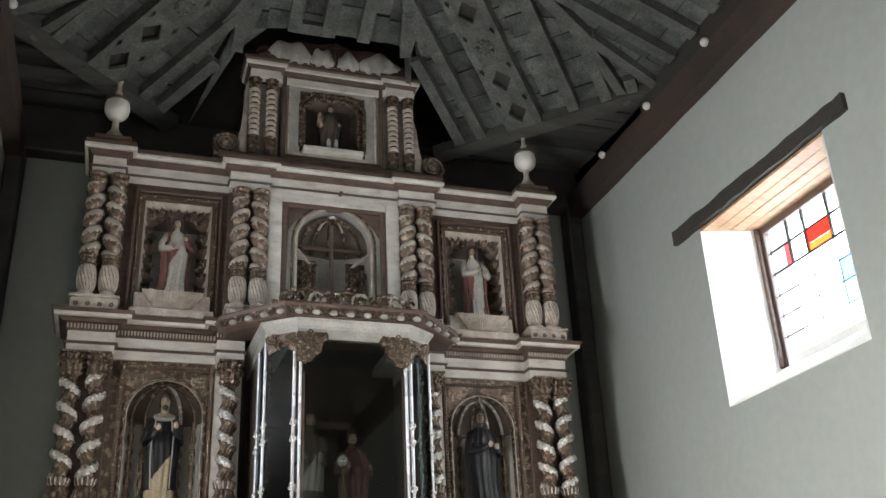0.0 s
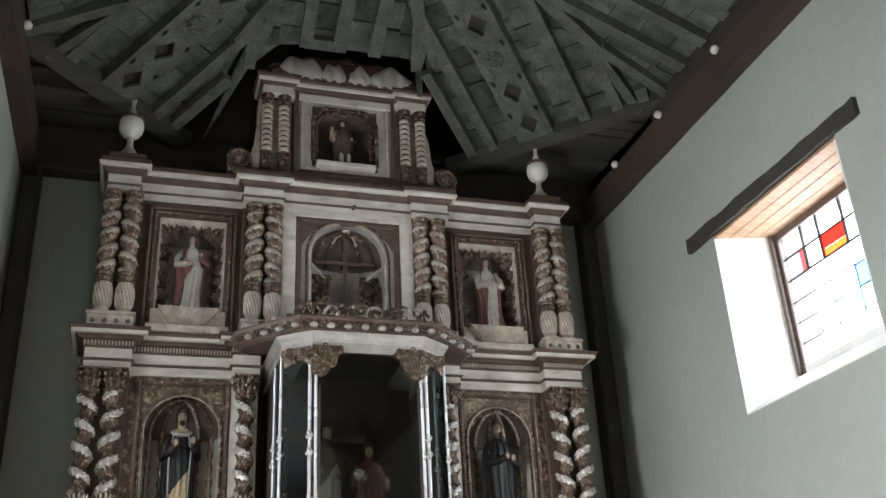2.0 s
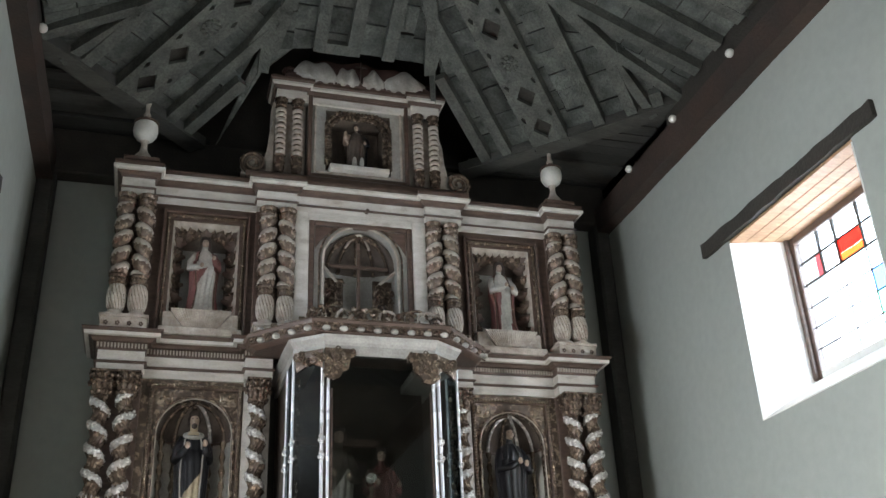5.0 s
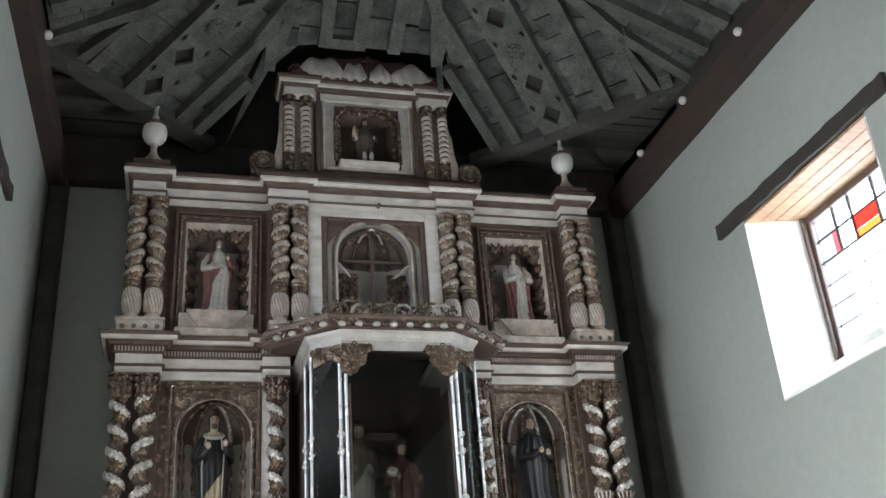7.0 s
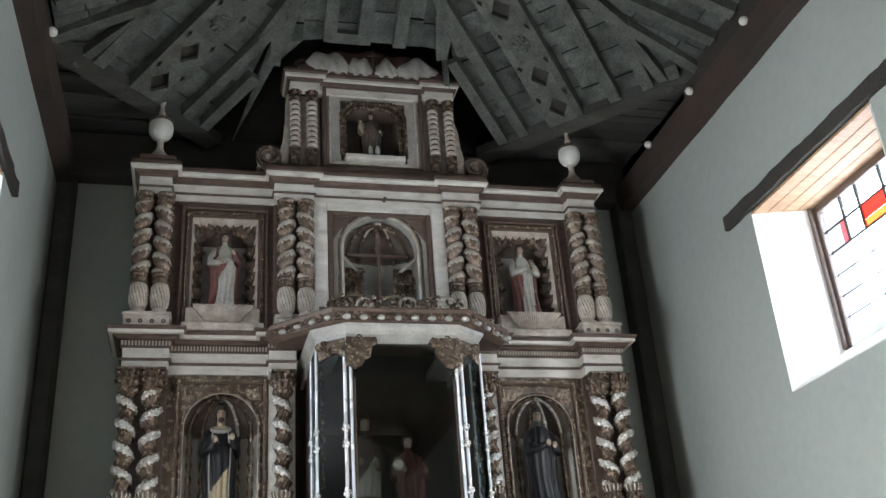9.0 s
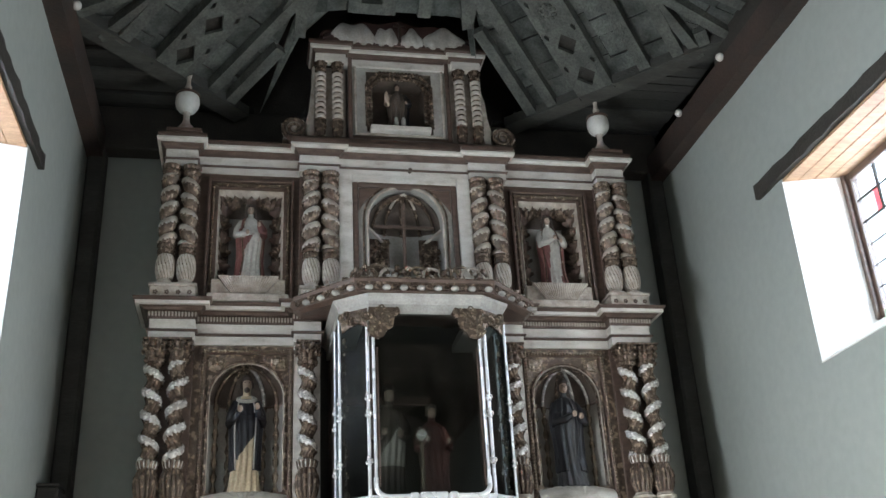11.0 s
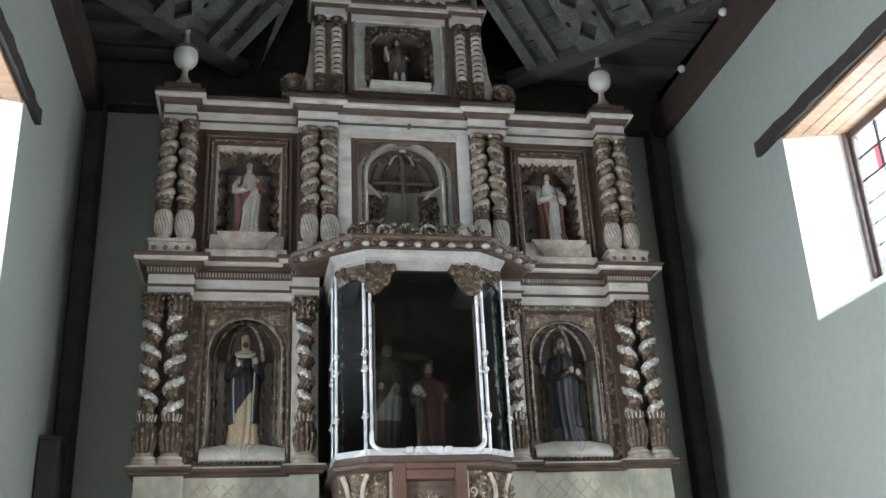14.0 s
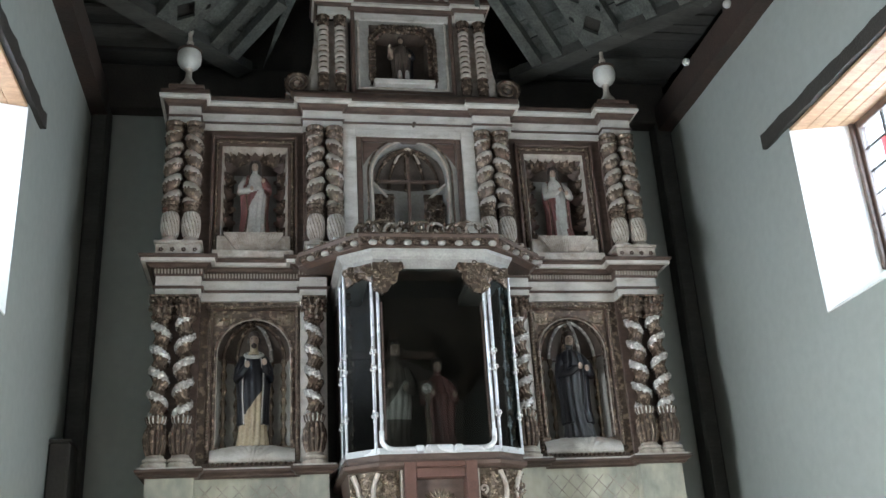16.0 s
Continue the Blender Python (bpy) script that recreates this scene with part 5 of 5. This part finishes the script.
for e in (-1, 1):
    post(e * 0.575, -0.85, 3.06, 4.86, 0.021, SILVER)
    post(e * 0.825, -0.66, 3.06, 4.86, 0.018, SILVER)
    post(e * 0.83, -0.3, 3.06, 4.86, 0.024, SILVER)
    # flat silvered stile of the front frame and the carved rope inside it
    sp("stile", box(min(e * 0.507, e * 0.534), max(e * 0.507, e * 0.534), -0.885, -0.845, 3.25, 4.86, 0.008), SILVER)
    bm = bmesh.new()
    for k in range(60):
        ball(bm, (e * 0.485, -0.865, 3.2 + k * 0.022), 0.012, (1, 1, 0.8), 5)
    sp("rope_moulding", bm, BROWN, smooth=True)
    bm = bmesh.new()
    rng = random.Random(5)
    for k in range(26):
        ball(bm, (e * 0.77 + 0.012 * math.sin(k * 1.9), -0.66 + 0.05, 3.1 + k * 0.062), 0.022 + 0.008 * math.sin(k * 2.3), (1, 0.7, 1.4), 6)
    sp("gilt_foliage_strip", bm, GOLD, smooth=True)
    # rounded lower corner of the front frame
    pts = [(e * 0.522, -0.868, 3.27)] + [(e * (0.40 + 0.122 * math.cos(a)), -0.868, 3.19 - 0.09 * math.sin(a)) for a in [math.pi / 2 * k / 8 for k in range(9)]] + [(e * 0.2, -0.868, 3.10)]
    sp("corner_sweep", tube(pts, 0.024, 8), SILVER, smooth=True)
    # gilt corner ornaments at the head of the glass: a shaped board thick with curled leaves
    rng = random.Random(17)
    out = [(0.56, 4.90), (0.28, 4.90), (0.25, 4.85), (0.31, 4.80), (0.33, 4.70), (0.39, 4.66), (0.42, 4.60), (0.50, 4.585), (0.56, 4.62)]
    bm = bmesh.new()
    lo = [bm.verts.new((e * x, -0.905, z)) for x, z in out]
    hi = [bm.verts.new((e * x, -0.86, z)) for x, z in out]
    bm.faces.new(lo)
    bm.faces.new(hi)
    for k in range(len(out)):
        bm.faces.new((lo[k], lo[(k + 1) % len(out)], hi[(k + 1) % len(out)], hi[k]))
    sp("corner_board", bm, GILT)
    for q in range(24):
        w = rng.random()
        inner = 0.27 + 0.17 * w
        x = rng.uniform(inner, 0.555)
        z = 4.895 - 0.29 * w
        r = rng.uniform(0.022, 0.042)
        bm = tube(spiral(e * x, z, r, 0.006, rng.uniform(0.9, 1.5), rng.uniform(0, 6), -0.915 - 0.015 * rng.random(), e if q % 2 else -e, 20), rng.uniform(0.008, 0.013), 6, taper=lambda t: 1 - 0.5 * t)
        sp("corner_scroll", bm, (GOLD, GILT, GOLD)[q % 3], smooth=True)
    out = [(0.0, 4.90), (0.0, 4.70), (0.10, 4.76), (0.18, 4.74), (0.27, 4.70), (0.30, 4.90)]
    bm = bmesh.new()
    lo, hi = [[bm.verts.new((e * (0.575 + x * 0.84) - e * 0.01 * k, -0.865 + x * 0.64 - 0.012 + 0.03 * k, z)) for x, z in out] for k in (0, 1)]
    bm.faces.new(lo)
    bm.faces.new(hi)
    for k in range(len(out)):
        bm.faces.new((lo[k], lo[(k + 1) % len(out)], hi[(k + 1) % len(out)], hi[k]))
    sp("side_board", bm, GILT)
    for q in range(12):
        u = rng.random()
        p = Vector((e * (0.585 + 0.225 * u), -0.885 + 0.17 * u, 4.88 - 0.12 * rng.random()))
        bm = tube([p + Vector((0.04 * math.cos(t * 6 + q) * (1 - t), -0.012, 0.04 * math.sin(t * 6 + q) * (1 - t))) for t in [k / 14 for k in range(15)]], 0.010, 6)
        sp("side_scroll", bm, (GOLD, GILT, GOLD)[q % 3], smooth=True)
    # side glass
    for (xa, ya), (xb, yb) in (((0.585, -0.84), (0.815, -0.67)), ((0.825, -0.64), (0.83, -0.32))):
        bm = bmesh.new()
        q = [bm.verts.new((e * x, y, z)) for x, y, z in ((xa, ya, 3.07), (xb, yb, 3.07), (xb, yb, 4.86), (xa, ya, 4.86))]
        bm.faces.new(q)
        g = sp("pane", bm, SIDE_GLASS)
        so = g.modifiers.new("thickness", "SOLIDIFY")
        so.thickness = 0.005
        g.visible_shadow = False
for x0, x1, mat in ((-0.22, -0.14, SILVER), (-0.13, 0.13, SILVER), (0.14, 0.22, SILVER)):
    sp("bottom_rail_piece", box(x0, x1, -0.9, -0.845, 3.065, 3.135, 0.014), mat)
sp("bottom_rail", box(-0.545, 0.545, -0.875, -0.85, 3.06, 3.10, 0.006), SILVER)
g = sp("pane", box(-0.5, 0.5, -0.858, -0.853, 3.10, 4.86), DIM_GLASS)
g.visible_shadow = False
# dark lining that keeps the inside of the shrine dim
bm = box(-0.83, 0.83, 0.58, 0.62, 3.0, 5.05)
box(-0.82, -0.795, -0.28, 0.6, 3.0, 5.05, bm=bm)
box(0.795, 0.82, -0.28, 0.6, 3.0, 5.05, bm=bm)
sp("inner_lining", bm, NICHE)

# ---- base of the shrine: carved corbels and a red-brown tabernacle panel ----
base = thing("shrine_base", "carved white and gilt base with a red-brown panel", "altar base", (0, -0.3, 0))


def bp(name, bm, mats, parent=None, label="", smooth=False):
    if parent is None:
        bm.transform(Matrix.Translation((0, 0.3, 0)))
    return part(name, bm, mats, parent or base, label, smooth)


bp("core", box(-0.72, 0.72, -0.6, 0.6, 0.0, 2.905, 0.01), CREAM)
bp("panel_frame", box(-0.335, -0.225, -0.905, -0.6, 1.9, 2.985, 0.008), RED_WOOD)
bp("panel_frame", box(0.225, 0.335, -0.905, -0.6, 1.9, 2.985, 0.008), RED_WOOD)
bp("panel_frame", box(-0.224, 0.224, -0.895, -0.6, 2.84, 2.93, 0.008), RED_WOOD)
bp("panel_back", box(-0.225, 0.225, -0.74, -0.6, 1.9, 2.84), CRESTWOOD)
bp("panel_frame", box(-0.224, 0.224, -0.91, -0.6, 2.931, 2.985, 0.008), RED_WOOD)
for k in range(11):
    a = math.pi * (k + 0.5) / 11
    bm = bmesh.new()
    ball(bm, (0, 0, 0), 1, (0.018, 0.02, 0.075), 8)
    bm.transform(Matrix.Translation((0.10 * math.cos(a), -0.745, 2.60 + 0.10 * math.sin(a))) @ Matrix.Rotation(math.pi / 2 - a, 4, "Y"))
    bp("fan_rib", bm, GOLD, smooth=True)
bp("backing", sweep([(-0.82, 0.0), (-0.80, -0.6), (-0.54, -0.76), (0.54, -0.76), (0.80, -0.6), (0.82, 0.0)], [(-0.3, 1.6), (-0.1, 1.6), (-0.06, 2.4), (0.0, 2.8), (0.02, 2.93), (-0.3, 2.93)]), BROWN)
rng = random.Random(31)
for e in (-1, 1):
    # dense relief over the front and the canted face, with a pale fillet beside the panel
    bm = carving(min(e * 0.37, e * 0.54), max(e * 0.37, e * 0.54), 2.2, 2.925, -0.785, 0.05, 40 + e, 26, 90, 13)
    bp("corbel_relief", bm, GOLD, smooth=True)
    bm = carving(min(e * 0.545, e * 0.80), max(e * 0.545, e * 0.80), 2.2, 2.925, -0.785, 0.05, 44 + e, 34, 90, 12)
    for w in bm.verts:
        w.co.y += (abs(w.co.x) - 0.545) * 0.6
    bp("corbel_relief", bm, GOLD, smooth=True)
    bp("corbel_fillet", box(min(e * 0.337, e * 0.362), max(e * 0.337, e * 0.362), -0.83, -0.6, 1.9, 2.925, 0.006), CREAM)
    for q in range(34):
        x, z = rng.uniform(0.38, 0.80), rng.uniform(2.3, 2.9)
        y = -0.815 + max(0, x - 0.56) * 0.6 - 0.25 * (2.93 - z) * 0.0
        r = rng.uniform(0.025, 0.06)
        tw = spiral(e * x, z, r, 0.008, rng.uniform(0.9, 1.6), rng.uniform(0, 6), y, e if q % 2 else -e, 24)
        tw = [(px, py + max(0, abs(px) - 0.56) * 0.6 - max(0, x - 0.56) * 0.6, pz) for px, py, pz in tw]
        bm = tube(tw, rng.uniform(0.009, 0.016), 6, taper=lambda t: 1 - 0.5 * t)
        bp("corbel_scroll", bm, (GOLD, GOLD, GILT, CREAM)[q % 4], smooth=True)
    pts = [(e * (0.56 + 0.05 * math.sin(t * 5.2)), -0.815 + 0.02 * t, 2.9 - t * 0.6) for t in [k / 16 for k in range(17)]]
    bp("corbel_band", tube(pts, 0.022, 8), CREAM, smooth=True)
    pts = [(e * (0.78 - 0.06 * math.sin(t * 4.5)), -0.70, 2.9 - t * 0.6) for t in [k / 16 for k in range(17)]]
    bp("corbel_band", tube(pts, 0.026, 8), CREAM, smooth=True)

# ---- carved figures ----
def figure(name, label, at, h, robe, mantle, skin, hair, seed, arms, mantle_arc=(0.55, 2.1), hood=False, lean=0.0, beard=False, legs=False, paint=None, hem=True, w=1.0, low=0.02, edge=None, collar=False, long_hair=False):
    """A standing carved figure as one plain mesh: robe with folds, mantle, head, bent arms."""
    bm = bmesh.new()
    mats = [robe, mantle, skin, hair, edge or GOLD, CLOTH_WHITE]
    seg, n = 64, 56
    prof = lambda t: (0.15 - 0.03 * t - 0.018 * math.sin(t * 6)) if t < 0.78 else 0.13 * math.sqrt(max(0.02, 1 - ((t - 0.78) / 0.235) ** 2)) * 0.9

    def surf(t, a, k):
        r = prof(t) * k
        fold = (1.05 - t) * 0.36 * (abs(math.sin(6.5 * a + seed + 1.1 * math.sin(t * 4 + seed))) - 0.5) + 0.02 * noise.noise(Vector((a * 2, t * 6, seed)))
        r *= 1 + fold
        return Vector((r * math.cos(a) * 1.12 + lean * t, r * math.sin(a) * 0.85, t * 0.83))
    rows = [[bm.verts.new(surf(j / n, 2 * math.pi * i / seg, 1)) for i in range(seg)] for j in range(n + 1)]
    for p, q in zip(rows, rows[1:]):
        for i in range(seg):
            f = bm.faces.new((p[i], p[(i + 1) % seg], q[(i + 1) % seg], q[i]))
            f.smooth = True
    bm.faces.new(rows[0])
    bm.faces.new(rows[-1])
    if paint:
        for f in bm.faces:
            c = f.calc_center_median()
            if paint(c.x, c.z):
                f.material_index = 1
    # mantle: a thick shell over the back and the sides, open in front
    a0, a1 = -math.pi / 2 + mantle_arc[0], -math.pi / 2 - mantle_arc[1] + 2 * math.pi
    m = 40
    ins, outs = [], []
    for j in range(n + 1):
        t = low + j / n * (0.95 - low)
        sweepx = 0.25 * math.sin(t * 3) * (0.3 + 0.7 * t)
        row_i, row_o = [], []
        for i in range(m + 1):
            a = a0 + sweepx + (a1 - a0 - 2 * sweepx * 0.6) * i / m
            row_i.append(bm.verts.new(surf(t, a, 1.03) + Vector((0, 0, 0.012))))
            row_o.append(bm.verts.new(surf(t, a, 1.16 + 0.05 * math.sin(a * 7 + seed)) + Vector((0, 0, 0.015))))
        ins.append(row_i)
        outs.append(row_o)
    for j in range(n):
        for i in range(m):
            for g in (outs, ins):
                f = bm.faces.new((g[j][i], g[j][i + 1], g[j + 1][i + 1], g[j + 1][i]))
                f.material_index, f.smooth = 1, True
        for i in (0, m):
            bm.faces.new((ins[j][i], ins[j + 1][i], outs[j + 1][i], outs[j][i])).material_index = 1
    for i in range(m):
        for j in (0, n):
            bm.faces.new((ins[j][i], ins[j][i + 1], outs[j][i + 1], outs[j][i])).material_index = 1
    bm.transform(Matrix.Diagonal((w, w, 1, 1)))
    hx = lean * w
    if collar:
        k = len(bm.faces)
        tube([(hx + 0.072 * math.cos(2 * math.pi * q / 20), 0.065 * math.sin(2 * math.pi * q / 20) - 0.012, 0.79 + 0.035 * math.sin(2 * math.pi * q / 20)) for q in range(21)], 0.017, 8, bm)
        bm.faces.ensure_lookup_table()
        for f in bm.faces[k:]:
            f.material_index = 5
    # head: face, brow, nose, chin, and hair falling to the shoulders
    ball(bm, (hx, -0.022, 0.913), 0.048, (0.84, 0.92, 1.22), 16, 2)
    ball(bm, (hx, -0.072, 0.915), 0.010, (0.7, 1.0, 1.7), 8, 2)
    ball(bm, (hx, -0.058, 0.872), 0.016, (1, 0.9, 0.8), 8, 3 if beard else 2)
    for e in (-1, 1):
        ball(bm, (hx + e * 0.019, -0.062, 0.925), 0.007, (1.2, 0.7, 0.6), 6, 3)
    tube([(hx, -0.005, 0.80), (hx, -0.01, 0.88)], 0.032, 8, bm)
    ball(bm, (hx, -0.006, 0.963), 0.052, (0.98, 1.0, 0.90), 16, 1 if hood else 3)
    for e in (-1, 1):
        ball(bm, (hx + e * 0.043, -0.012, 0.915), 0.019, (0.8, 1.3, 2.0), 8, 1 if hood else 3)
    if long_hair:
        ball(bm, (hx, 0.012, 0.945), 0.064, (0.98, 0.95, 1.05), 16, 3)
        for e in (-1, 1):
            tube([(hx + e * 0.030, -0.030, 0.985), (hx + e * 0.052, -0.028, 0.93), (hx + e * 0.056, -0.02, 0.87), (hx + e * 0.07, -0.03, 0.80)], 0.022, 8, bm, taper=lambda t: 1 - 0.4 * t)
            bm.faces.ensure_lookup_table()
            for f in bm.faces[-56:]:
                c = f.calc_center_median()
                if abs(c.x - hx) > 0.012 and c.z > 0.77:
                    f.material_index = 3
    if beard:
        ball(bm, (hx, -0.05, 0.862), 0.023, (1.1, 0.75, 1.1), 8, 3)
    for f in bm.faces:
        f.smooth = True
    if legs:
        for e in (-1, 1):
            ball(bm, (e * 0.06, -0.2, 0.13), 0.05, (0.8, 0.8, 2.5), 10, 5)
    # hem of paler braid round the mantle's edge
    for i in (0, m) if hem else ():
        k = len(bm.faces)
        tube([outs[j][i].co.copy() for j in range(0, n + 1, 2)], 0.006, 6, bm)
        bm.faces.ensure_lookup_table()
        for f in bm.faces[k:]:
            f.material_index = 4
    for e, (hand, mat) in zip((-1, 1), arms):
        k = len(bm.faces)
        elbow = (e * 0.18 * w, -0.07 * w, 0.57)
        tube([(hx + e * 0.11 * w, 0.0, 0.76), (e * 0.17 * w, -0.03 * w, 0.66), elbow, (Vector(elbow) + Vector(hand)) / 2 + Vector((0, -0.02, -0.01)), hand], 0.05 * (0.3 + 0.7 * w), 10, bm, taper=lambda t: 1.0 + 0.25 * math.sin(t * 3) - 0.45 * t)
        bm.faces.ensure_lookup_table()
        for f in bm.faces[k:]:
            f.material_index, f.smooth = mat, True
        ball(bm, (hand[0], hand[1] - 0.02, hand[2]), 0.024, (1, 1, 1.3), 8, 2)
    bm.transform(Matrix.Diagonal((h, h, h, 1)))
    ob = part(name, bm, mats)
    ob.location = at
    return tagged(ob, label, "statue")


figure("statue", "painted wooden saint in white robe and dull red mantle", (-1.71, 0.2, 5.585), 0.93, CLOTH_WHITE, CLOTH_RED, SKIN, HAIR, 2, (((-0.03, -0.17, 0.56), 0), ((0.1, -0.17, 0.66), 1)), (1.0, 0.6), w=0.86, long_hair=True, paint=lambda x, z: z < 0.56 + 0.3 * x and z > 0.30 + 1.6 * (x + 0.12))
figure("statue", "painted wooden saint in white and red with folded hands", (1.71, 0.2, 5.585), 0.93, CLOTH_WHITE, CLOTH_RED, SKIN, HAIR, 4, (((0.0, -0.17, 0.62), 0), ((0.07, -0.18, 0.57), 0)), (0.8, 0.9), lean=-0.03, w=0.84, long_hair=True, paint=lambda x, z: abs(x - 0.06 * z) > 0.085 and z < 0.55)
figure("statue", "bearded friar saint in cream habit and black cloak", (-1.69, 0.22, 3.36), 1.19, CLOTH_CREAM, CLOTH_BLACK, SKIN, HAIR, 3, (((-0.05, -0.18, 0.66), 1), ((0.09, -0.18, 0.68), 1)), (0.55, 0.75), beard=True, w=0.72, low=0.2, edge=CLOTH_WHITE, collar=True, paint=lambda x, z: 0.36 + 1.0 * x < z < 0.78)
figure("statue", "friar saint in dark grey habit under a black cloak", (1.69, 0.22, 3.36), 1.17, CLOTH_GREY, CLOTH_BLACK, SKIN, HAIR, 6, (((0.02, -0.15, 0.63), 1), ((0.08, -0.15, 0.61), 1)), (0.4, 0.45), lean=-0.02, w=0.78, low=0.14, edge=CLOTH_GREY, paint=lambda x, z: z > 0.60)
figure("statue", "small dark carved figure with pale stockings", (0.0, 0.36, 7.6), 0.74, NICHE, CLOTH_BLACK, SKIN, HAIR, 8, (((-0.2, -0.15, 0.72), 2), ((0.12, -0.15, 0.55), 1)), legs=True)
figure("statue", "carved figure in a deep red robe behind glass", (0.12, -0.25, 3.06), 1.06, CLOTH_RED, CLOTH_RED, SKIN, HAIR, 5, (((-0.08, -0.2, 0.62), 0), ((0.12, -0.2, 0.6), 0)), hem=False, w=0.8)
figure("statue", "carved figure with a white loincloth behind glass", (-0.28, -0.1, 3.06), 1.3, NICHE, CLOTH_WHITE, SKIN, HAIR, 7, (((-0.06, -0.13, 0.60), 0), ((0.06, -0.13, 0.58), 0)), (2.2, 2.2), hem=False, w=0.7, paint=lambda x, z: 0.36 < z < 0.56 + x)

rood = thing("cross", "dark wooden cross behind the figure in the glass shrine", "cross", (-0.26, 0.14, 3.06))
part("upright", box(-0.04, 0.04, -0.025, 0.025, 0, 1.48, 0.006), BROWN, rood)
part("arm", box(-0.44, 0.44, -0.027, 0.023, 1.16, 1.24, 0.006), BROWN, rood)
mon = thing("monstrance", "small gilt monstrance with rays inside the shrine", "monstrance", (-0.02, -0.45, 3.06))
part("foot", lathe([(0.075, 0), (0.08, 0.02), (0.03, 0.06), (0.02, 0.30), (0.035, 0.36), (0.02, 0.42), (0.018, 0.62)], 16), GOLD, mon, smooth=True)
bm = lathe([(0.0, -0.012), (0.05, -0.012), (0.056, 0.0), (0.05, 0.012), (0.0, 0.012)], 20)
bm.transform(Matrix.Translation((0, 0, 0.70)) @ Matrix.Rotation(radians(90), 4, "X"))
part("disc", bm, PALE, mon, smooth=True)
for k in range(14):
    a = 2 * math.pi * k / 14
    r = 0.115 if k % 2 else 0.09
    part("ray", tube([(0.05 * math.cos(a), 0, 0.70 + 0.05 * math.sin(a)), (r * math.cos(a), 0, 0.70 + r * math.sin(a))], 0.009, 6, taper=lambda t: 1 - 0.6 * t), GOLD, mon)

# wooden cross standing in the middle panel
cross = thing("cross", "plain brown wooden cross in the arched panel", "cross", (0, 0.24, 5.3))
part("upright", box(-0.018, 0.018, -0.02, 0.02, 0, 1.33, 0.004), BROWN, cross)
part("arm", box(-0.345, 0.345, -0.024, 0.016, 1.005, 1.038, 0.004), BROWN, cross)

# tall dark cupboard against the side wall beside the altarpiece
cup = thing("cupboard", "tall dark wooden cupboard against the side wall behind the altarpiece", "cupboard", (-3.555, 0.62, 0))
part("body", box(-0.1, 0.1, -0.2, 0.2, 0, 3.50, 0.02), DARKWOOD, cup)
part("door", box(-0.085, 0.085, -0.22, -0.201, 0.1, 3.44, 0.005), DARKWOOD, cup)
part("cornice", box(-0.102, 0.104, -0.21, 0.2, 3.501, 3.53, 0.008), DARKWOOD, cup)
